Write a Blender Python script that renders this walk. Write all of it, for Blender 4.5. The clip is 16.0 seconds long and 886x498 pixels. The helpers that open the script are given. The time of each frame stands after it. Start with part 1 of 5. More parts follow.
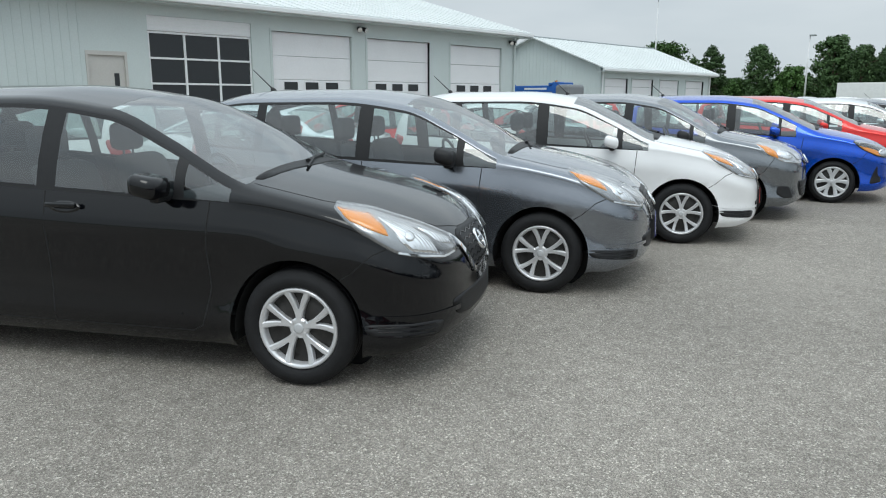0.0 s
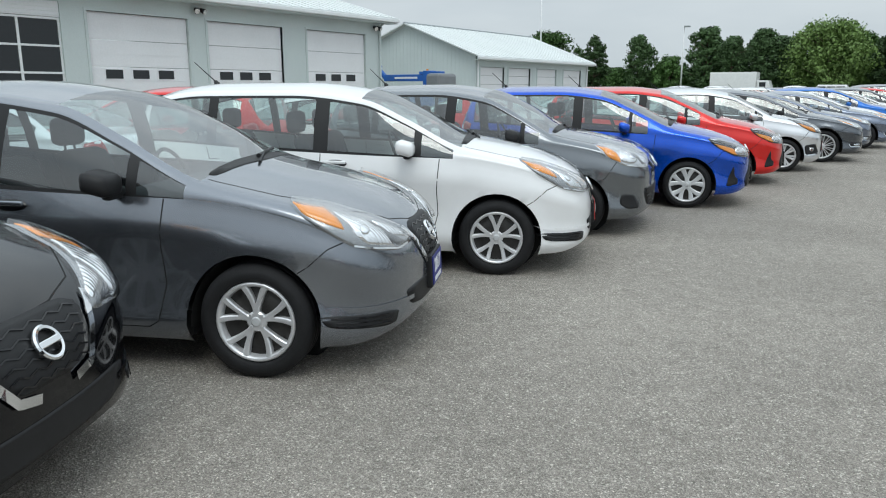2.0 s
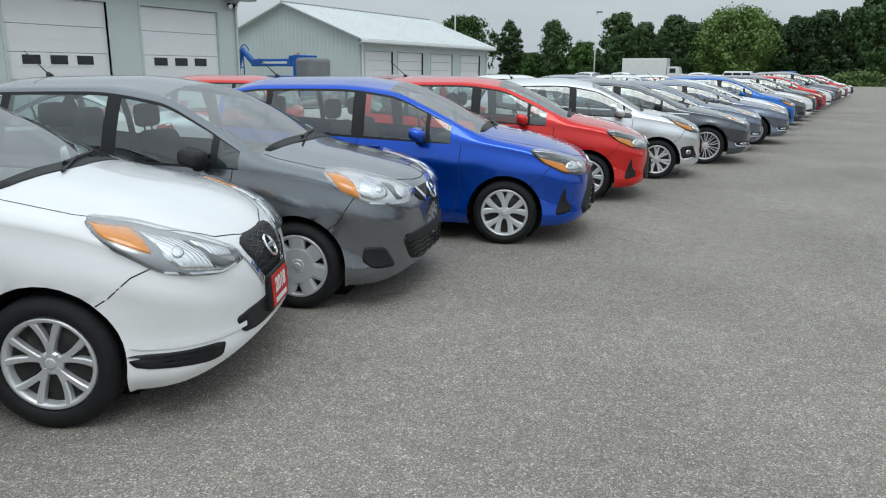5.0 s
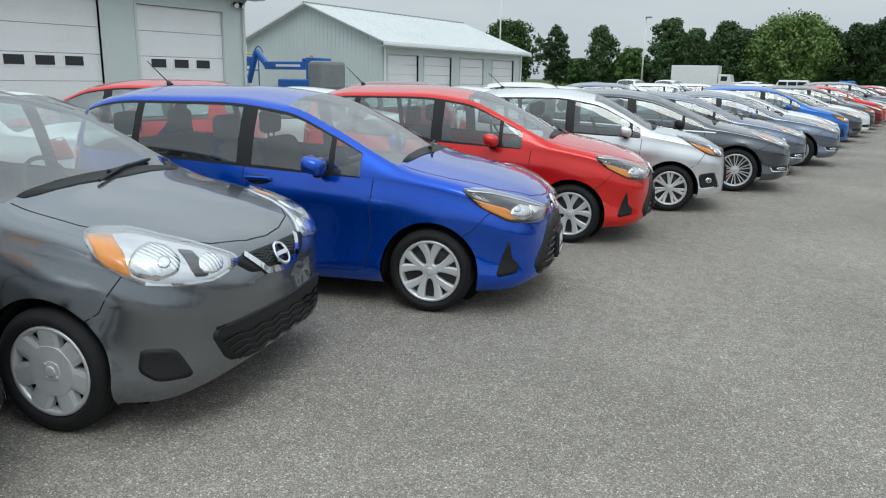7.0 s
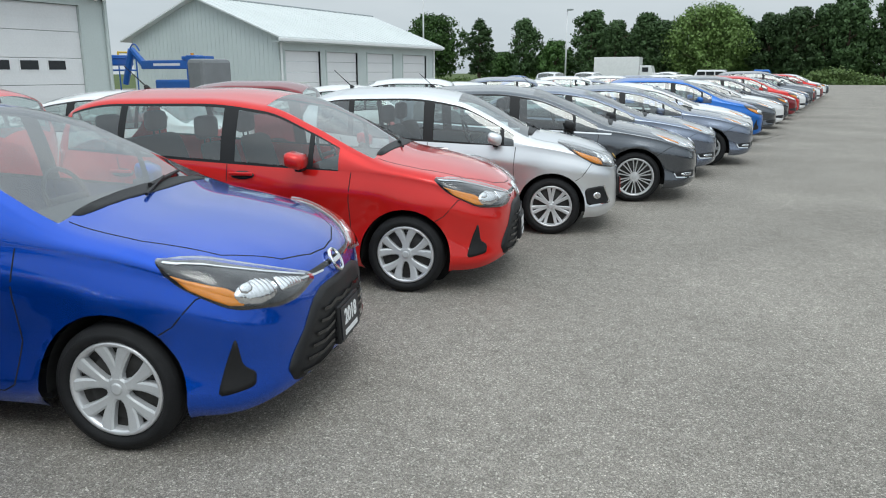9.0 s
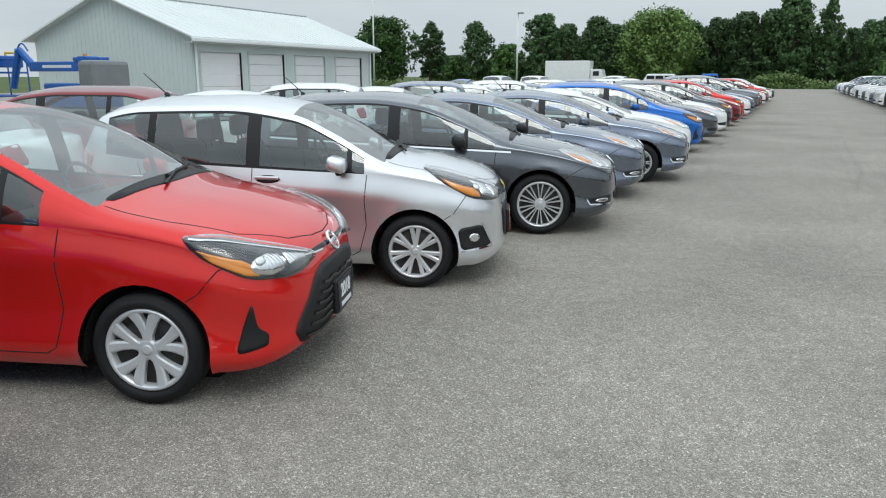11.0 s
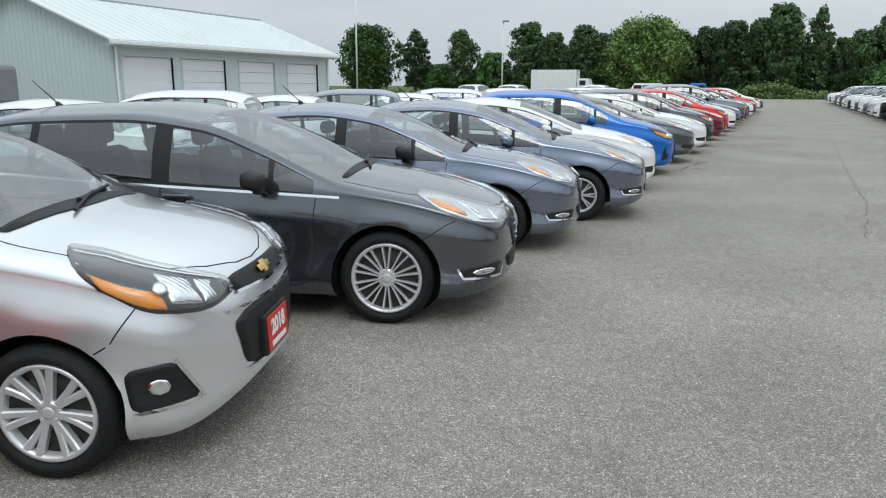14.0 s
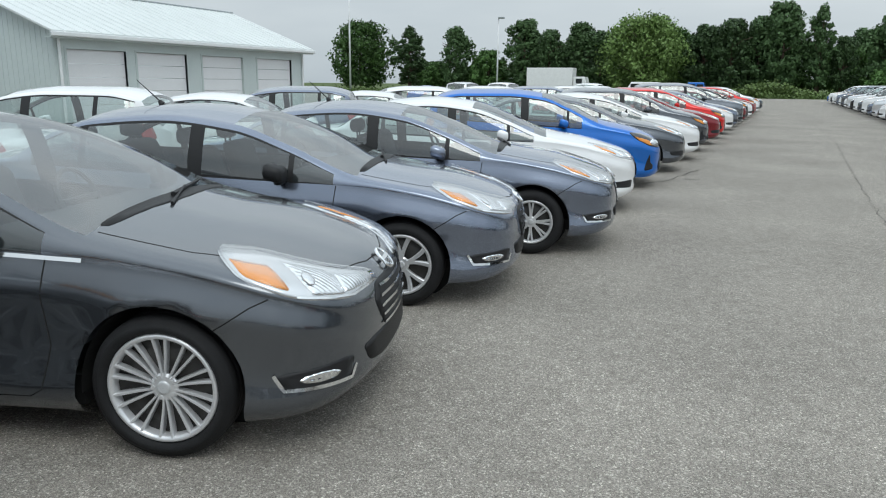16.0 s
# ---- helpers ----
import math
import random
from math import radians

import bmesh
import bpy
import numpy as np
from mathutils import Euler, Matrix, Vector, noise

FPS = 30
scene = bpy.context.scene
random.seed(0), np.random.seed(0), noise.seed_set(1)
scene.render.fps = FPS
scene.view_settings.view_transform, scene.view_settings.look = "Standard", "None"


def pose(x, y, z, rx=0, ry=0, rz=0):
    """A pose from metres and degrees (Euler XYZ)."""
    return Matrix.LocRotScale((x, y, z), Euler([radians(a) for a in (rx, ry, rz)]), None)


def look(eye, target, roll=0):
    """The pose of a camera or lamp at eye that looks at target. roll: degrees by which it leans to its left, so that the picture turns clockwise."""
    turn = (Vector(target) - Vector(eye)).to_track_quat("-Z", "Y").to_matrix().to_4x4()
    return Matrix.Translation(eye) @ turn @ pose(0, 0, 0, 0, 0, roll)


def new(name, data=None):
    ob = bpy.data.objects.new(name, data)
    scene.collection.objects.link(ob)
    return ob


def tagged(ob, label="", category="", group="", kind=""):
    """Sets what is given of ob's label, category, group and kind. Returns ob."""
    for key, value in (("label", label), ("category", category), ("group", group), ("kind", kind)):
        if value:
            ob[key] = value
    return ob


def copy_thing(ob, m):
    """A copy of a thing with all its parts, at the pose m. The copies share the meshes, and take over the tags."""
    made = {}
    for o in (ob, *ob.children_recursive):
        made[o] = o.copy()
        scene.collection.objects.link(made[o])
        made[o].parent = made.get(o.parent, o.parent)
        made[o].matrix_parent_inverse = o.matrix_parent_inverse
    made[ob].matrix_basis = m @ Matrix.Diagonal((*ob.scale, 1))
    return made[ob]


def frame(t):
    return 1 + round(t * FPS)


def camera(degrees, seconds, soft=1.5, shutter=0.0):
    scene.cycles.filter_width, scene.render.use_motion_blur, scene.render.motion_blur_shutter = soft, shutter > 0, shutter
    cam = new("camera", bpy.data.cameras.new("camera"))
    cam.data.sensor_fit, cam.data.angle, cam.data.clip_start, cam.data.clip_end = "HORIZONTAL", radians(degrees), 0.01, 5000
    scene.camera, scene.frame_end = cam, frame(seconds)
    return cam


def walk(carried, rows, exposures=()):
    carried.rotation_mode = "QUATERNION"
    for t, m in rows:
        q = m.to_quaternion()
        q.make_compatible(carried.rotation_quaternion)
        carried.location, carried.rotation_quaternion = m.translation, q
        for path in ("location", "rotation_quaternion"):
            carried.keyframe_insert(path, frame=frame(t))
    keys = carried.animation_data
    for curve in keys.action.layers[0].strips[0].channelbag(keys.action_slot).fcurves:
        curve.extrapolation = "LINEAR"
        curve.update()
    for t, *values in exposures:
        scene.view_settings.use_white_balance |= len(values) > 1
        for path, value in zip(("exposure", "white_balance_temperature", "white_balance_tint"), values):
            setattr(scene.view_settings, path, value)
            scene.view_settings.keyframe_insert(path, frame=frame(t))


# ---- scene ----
cam = camera(62.3, 16.0, soft=1.1)
PATH = [
    (0, (-0.224, -1.73, 1.465), (-1.572, -0.308, 1.065), 0.0),
    (0.5, (-0.356, -1.256, 1.477), (-1.691, 0.175, 1.064), 0.4),
    (1, (-0.432, -0.75, 1.487), (-1.742, 0.699, 1.058), 0.5),
    (1.5, (-0.514, -0.236, 1.489), (-1.74, 1.288, 1.074), -0.1),
    (2, (-0.539, 0.343, 1.505), (-1.671, 1.935, 1.076), -0.0),
    (2.5, (-0.56, 0.901, 1.507), (-1.612, 2.544, 1.066), -0.1),
    (3, (-0.557, 1.453, 1.523), (-1.564, 3.123, 1.077), 0.0),
    (3.5, (-0.559, 2.02, 1.538), (-1.534, 3.707, 1.086), 0.8),
    (4, (-0.574, 2.588, 1.542), (-1.499, 4.3, 1.079), 0.1),
    (4.2, (-0.576, 2.807, 1.54), (-1.507, 4.513, 1.069), 0.2),
    (6.3, (-0.567, 4.83, 1.635), (-1.58, 6.495, 1.184), 0.6),
    (6.5, (-0.572, 5.054, 1.63), (-1.599, 6.709, 1.178), 1.0),
    (7, (-0.611, 5.626, 1.629), (-1.675, 7.257, 1.171), 1.0),
    (7.5, (-0.646, 6.153, 1.649), (-1.67, 7.804, 1.173), 0.8),
    (8, (-0.683, 6.707, 1.67), (-1.705, 8.364, 1.212), -0.3),
    (8.5, (-0.728, 7.249, 1.663), (-1.643, 8.969, 1.211), -0.3),
    (9, (-0.724, 7.769, 1.653), (-1.639, 9.485, 1.185), -0.1),
    (9.5, (-0.748, 8.303, 1.649), (-1.605, 10.045, 1.172), 0.1),
    (9.7, (-0.745, 8.526, 1.657), (-1.575, 10.283, 1.183), 0.0),
    (11.8, (-0.659, 10.695, 1.666), (-1.46, 12.47, 1.208), 0.0),
    (12, (-0.651, 10.912, 1.675), (-1.432, 12.693, 1.207), 0.1),
    (12.5, (-0.634, 11.46, 1.675), (-1.434, 13.233, 1.212), 0.4),
    (13, (-0.633, 11.995, 1.652), (-1.416, 13.783, 1.22), 0.8),
    (13.5, (-0.648, 12.533, 1.628), (-1.454, 14.307, 1.175), 0.3),
    (14, (-0.655, 13.055, 1.617), (-1.453, 14.836, 1.181), 0.2),
    (14.5, (-0.663, 13.541, 1.624), (-1.46, 15.327, 1.205), 0.7),
    (15, (-0.678, 14.064, 1.626), (-1.478, 15.849, 1.21), 0.9),
    (15.5, (-0.687, 14.597, 1.62), (-1.442, 16.398, 1.189), 0.4),
    (16, (-0.71, 15.139, 1.611), (-1.504, 16.921, 1.169), 0.5),
]
walk(cam, [(t, look(eye, target, roll)) for t, eye, target, roll in PATH], exposures=((0, 0.06, 6280, 5), (2.5, 0.02, 6280, 5), (4.0, -0.17, 6280, 5), (6.5, -0.10, 6280, 5), (9.0, 0.04, 6280, 5), (12.0, 0.02, 6280, 5), (16, -0.02, 6280, 5)))

# ---- world, sun ----
world = bpy.data.worlds.new("overcast")
scene.world = world
world.use_nodes = True
wn, wl = world.node_tree.nodes, world.node_tree.links
wn.clear()
w_out = wn.new("ShaderNodeOutputWorld")
w_bg = wn.new("ShaderNodeBackground")
w_sky = wn.new("ShaderNodeTexSky")
w_sky.sky_type = "NISHITA"
w_sky.sun_disc = False
w_sky.sun_elevation, w_sky.sun_rotation = radians(55), radians(140)
w_hsv = wn.new("ShaderNodeHueSaturation")
w_hsv.inputs["Saturation"].default_value = 0.25
w_hsv.inputs["Value"].default_value = 0.10
w_tc = wn.new("ShaderNodeTexCoord")
w_map = wn.new("ShaderNodeMapping")
w_map.inputs["Scale"].default_value = (1.0, 1.0, 4.0)
w_noise = wn.new("ShaderNodeTexNoise")
w_noise.inputs["Scale"].default_value, w_noise.inputs["Detail"].default_value = 1.6, 5
w_ramp = wn.new("ShaderNodeValToRGB")
w_ramp.color_ramp.elements[0].position, w_ramp.color_ramp.elements[1].position = 0.32, 0.70
w_ramp.color_ramp.elements[0].color, w_ramp.color_ramp.elements[1].color = (0.545, 0.61, 0.675, 1), (0.84, 0.88, 0.92, 1)
w_sep = wn.new("ShaderNodeSeparateXYZ")
w_rise = wn.new("ShaderNodeMapRange")
w_rise.inputs["From Min"].default_value, w_rise.inputs["From Max"].default_value = 0.12, 0.9
w_rise.inputs["To Min"].default_value, w_rise.inputs["To Max"].default_value = 0.84, 2.1
w_mul = wn.new("ShaderNodeVectorMath")
w_mul.operation = "SCALE"
w_mix = wn.new("ShaderNodeMix")
w_mix.data_type = "RGBA"
w_mix.inputs["Factor"].default_value = 0.85
wl.new(w_tc.outputs["Generated"], w_map.inputs["Vector"])
wl.new(w_map.outputs["Vector"], w_noise.inputs["Vector"])
wl.new(w_noise.outputs["Fac"], w_ramp.inputs["Fac"])
wl.new(w_tc.outputs["Generated"], w_sep.inputs["Vector"])
wl.new(w_sep.outputs["Z"], w_rise.inputs["Value"])
wl.new(w_ramp.outputs["Color"], w_mul.inputs[0])
wl.new(w_rise.outputs["Result"], w_mul.inputs["Scale"])
wl.new(w_sky.outputs["Color"], w_hsv.inputs["Color"])
wl.new(w_hsv.outputs["Color"], w_mix.inputs["A"])
wl.new(w_mul.outputs["Vector"], w_mix.inputs["B"])
wl.new(w_mix.outputs["Result"], w_bg.inputs["Color"])
wl.new(w_bg.outputs["Background"], w_out.inputs["Surface"])

sun = new("sun", bpy.data.lights.new("sun", "SUN"))
sun.data.energy, sun.data.angle, sun.data.color = 0.7, radians(25), (1.0, 0.97, 0.92)
sun.matrix_world = look((6, -8, 14), (0, 0, 0))


# ---- materials ----
def material(name, base, rough=0.5, metal=0.0, coat=0.0, spec=0.5, scale=0.0, vary=0.0, bump=0.0, fine=0.0):
    """A principled material with colour variation at two scales and a fine bump."""
    m = bpy.data.materials.new(name)
    m.use_nodes = True
    n, l = m.node_tree.nodes, m.node_tree.links
    b = n["Principled BSDF"]
    b.inputs["Base Color"].default_value = (*base, 1)
    b.inputs["Roughness"].default_value, b.inputs["Metallic"].default_value = rough, metal
    b.inputs["Coat Weight"].default_value, b.inputs["Coat Roughness"].default_value = coat, 0.03
    b.inputs["Specular IOR Level"].default_value = spec
    if scale:
        tc = n.new("ShaderNodeTexCoord")
        big, small = n.new("ShaderNodeTexNoise"), n.new("ShaderNodeTexNoise")
        big.inputs["Scale"].default_value, small.inputs["Scale"].default_value = scale, scale * (fine or 12)
        big.inputs["Detail"].default_value, small.inputs["Detail"].default_value = 4, 6
        l.new(tc.outputs["Object"], big.inputs["Vector"])
        l.new(tc.outputs["Object"], small.inputs["Vector"])
        add = n.new("ShaderNodeMath")
        add.operation = "ADD"
        l.new(big.outputs["Fac"], add.inputs[0])
        l.new(small.outputs["Fac"], add.inputs[1])
        mr = n.new("ShaderNodeMapRange")
        mr.inputs["From Min"].default_value, mr.inputs["From Max"].default_value = 0.7, 1.3
        mr.inputs["To Min"].default_value, mr.inputs["To Max"].default_value = 1 - vary, 1 + vary
        l.new(add.outputs[0], mr.inputs["Value"])
        sc = n.new("ShaderNodeVectorMath")
        sc.operation = "SCALE"
        sc.inputs[0].default_value = base
        l.new(mr.outputs["Result"], sc.inputs["Scale"])
        l.new(sc.outputs["Vector"], b.inputs["Base Color"])
        if bump:
            bp = n.new("ShaderNodeBump")
            bp.inputs["Strength"].default_value, bp.inputs["Distance"].default_value = bump, 0.01
            l.new(small.outputs["Fac"], bp.inputs["Height"])
            l.new(bp.outputs["Normal"], b.inputs["Normal"])
    return m


def paint(name, base, metal=0.0, rough=0.35, coat=1.0):
    """Car paint: clear coat over a base with faint flake and dust."""
    m = material(name, base, rough, metal, coat, 0.12, 3.0, 0.06, 0.0, 300)
    return m


def fluted(name):
    """Bright lamp reflector pressed with upright flutes."""
    m = material(name, (0.84, 0.85, 0.86), 0.09, 1.0)
    n, l = m.node_tree.nodes, m.node_tree.links
    tc, wv, bp = n.new("ShaderNodeTexCoord"), n.new("ShaderNodeTexWave"), n.new("ShaderNodeBump")
    wv.bands_direction = "Y"
    wv.inputs["Scale"].default_value, wv.inputs["Distortion"].default_value, wv.inputs["Detail"].default_value = 14.0, 2.0, 1.0
    bp.inputs["Strength"].default_value, bp.inputs["Distance"].default_value = 0.35, 0.008
    l.new(tc.outputs["Object"], wv.inputs["Vector"])
    l.new(wv.outputs["Fac"], bp.inputs["Height"])
    l.new(bp.outputs["Normal"], n["Principled BSDF"].inputs["Normal"])
    return m


def glass_material(name, tint, least=0.14):
    m = bpy.data.materials.new(name)
    m.use_nodes = True
    n, l = m.node_tree.nodes, m.node_tree.links
    n.clear()
    out, mix = n.new("ShaderNodeOutputMaterial"), n.new("ShaderNodeMixShader")
    tr, gl, lw = n.new("ShaderNodeBsdfTransparent"), n.new("ShaderNodeBsdfGlossy"), n.new("ShaderNodeLayerWeight")
    pw, mr = n.new("ShaderNodeMath"), n.new("ShaderNodeMapRange")
    pw.operation, pw.inputs[1].default_value = "POWER", 3.0
    mr.inputs["To Min"].default_value = least
    tr.inputs["Color"].default_value = (*tint, 1)
    gl.inputs["Roughness"].default_value = 0.02
    lw.inputs["Blend"].default_value = 0.5
    l.new(lw.outputs["Facing"], pw.inputs[0])
    l.new(pw.outputs[0], mr.inputs["Value"])
    l.new(mr.outputs["Result"], mix.inputs["Fac"])
    l.new(tr.outputs["BSDF"], mix.inputs[1])
    l.new(gl.outputs["BSDF"], mix.inputs[2])
    l.new(mix.outputs["Shader"], out.inputs["Surface"])
    return m


def asphalt_material():
    """Worn grey asphalt: stone chips, dark binder, broad stains and lighter wheel lanes."""
    m = bpy.data.materials.new("asphalt")
    m.use_nodes = True
    n, l = m.node_tree.nodes, m.node_tree.links
    b = n["Principled BSDF"]
    b.inputs["Roughness"].default_value = 0.85
    b.inputs["Specular IOR Level"].default_value = 0.25
    tc = n.new("ShaderNodeTexCoord")
    vor = n.new("ShaderNodeTexVoronoi")
    vor.inputs["Scale"].default_value = 130
    vor2 = n.new("ShaderNodeTexVoronoi")
    vor2.inputs["Scale"].default_value = 260
    nz = n.new("ShaderNodeTexNoise")
    nz.inputs["Scale"].default_value, nz.inputs["Detail"].default_value = 0.5, 6
    nz2 = n.new("ShaderNodeTexNoise")
    nz2.inputs["Scale"].default_value, nz2.inputs["Detail"].default_value = 9, 5
    for x in (vor, vor2, nz, nz2):
        l.new(tc.outputs["Object"], x.inputs["Vector"])
    sep = n.new("ShaderNodeSeparateColor")
    l.new(vor.outputs["Color"], sep.inputs["Color"])
    chip = n.new("ShaderNodeValToRGB")
    e = chip.color_ramp.elements
    e[0].position, e[0].color = 0.0, (0.199, 0.181, 0.158, 1)
    e[1].position, e[1].color = 1.0, (0.56, 0.520, 0.462, 1)
    k = e.new(0.55)
    k.color = (0.278, 0.254, 0.223, 1)
    k = e.new(0.88)
    k.color = (0.333, 0.306, 0.269, 1)
    l.new(sep.outputs["Red"], chip.inputs["Fac"])
    sep2 = n.new("ShaderNodeSeparateColor")
    l.new(vor2.outputs["Color"], sep2.inputs["Color"])
    mr = n.new("ShaderNodeMapRange")
    mr.inputs["To Min"].default_value, mr.inputs["To Max"].default_value = 0.55, 1.45
    l.new(sep2.outputs["Green"], mr.inputs["Value"])
    mr2 = n.new("ShaderNodeMapRange")
    mr2.inputs["From Min"].default_value, mr2.inputs["From Max"].default_value = 0.3, 0.7
    mr2.inputs["To Min"].default_value, mr2.inputs["To Max"].default_value = 0.86, 1.14
    l.new(nz.outputs["Fac"], mr2.inputs["Value"])
    mr3 = n.new("ShaderNodeMapRange")
    mr3.inputs["From Min"].default_value, mr3.inputs["From Max"].default_value = 0.3, 0.7
    mr3.inputs["To Min"].default_value, mr3.inputs["To Max"].default_value = 0.9, 1.1
    l.new(nz2.outputs["Fac"], mr3.inputs["Value"])
    p1, p2 = n.new("ShaderNodeMath"), n.new("ShaderNodeMath")
    p1.operation = p2.operation = "MULTIPLY"
    l.new(mr.outputs["Result"], p1.inputs[0])
    l.new(mr2.outputs["Result"], p1.inputs[1])
    l.new(p1.outputs[0], p2.inputs[0])
    l.new(mr3.outputs["Result"], p2.inputs[1])
    sc = n.new("ShaderNodeVectorMath")
    sc.operation = "SCALE"
    l.new(chip.outputs["Color"], sc.inputs[0])
    l.new(p2.outputs[0], sc.inputs["Scale"])
    l.new(sc.outputs["Vector"], b.inputs["Base Color"])
    bp = n.new("ShaderNodeBump")
    bp.inputs["Strength"].default_value, bp.inputs["Distance"].default_value = 0.7, 0.006
    l.new(vor.outputs["Distance"], bp.inputs["Height"])
    l.new(bp.outputs["Normal"], b.inputs["Normal"])
    return m


def leaf_material(name, base):
    m = material(name, base, 0.6, 0, 0, 0.3)
    n, l = m.node_tree.nodes, m.node_tree.links
    b = n["Principled BSDF"]
    geo = n.new("ShaderNodeNewGeometry")
    info = n.new("ShaderNodeObjectInfo")
    add = n.new("ShaderNodeMath")
    add.operation = "ADD"
    l.new(geo.outputs["Random Per Island"], add.inputs[0])
    l.new(info.outputs["Random"], add.inputs[1])
    mr = n.new("ShaderNodeMapRange")
    mr.inputs["From Max"].default_value = 2.0
    mr.inputs["To Min"].default_value, mr.inputs["To Max"].default_value = 0.55, 1.5
    l.new(add.outputs[0], mr.inputs["Value"])
    sc = n.new("ShaderNodeVectorMath")
    sc.operation = "SCALE"
    sc.inputs[0].default_value = base
    l.new(mr.outputs["Result"], sc.inputs["Scale"])
    l.new(sc.outputs["Vector"], b.inputs["Base Color"])
    return m


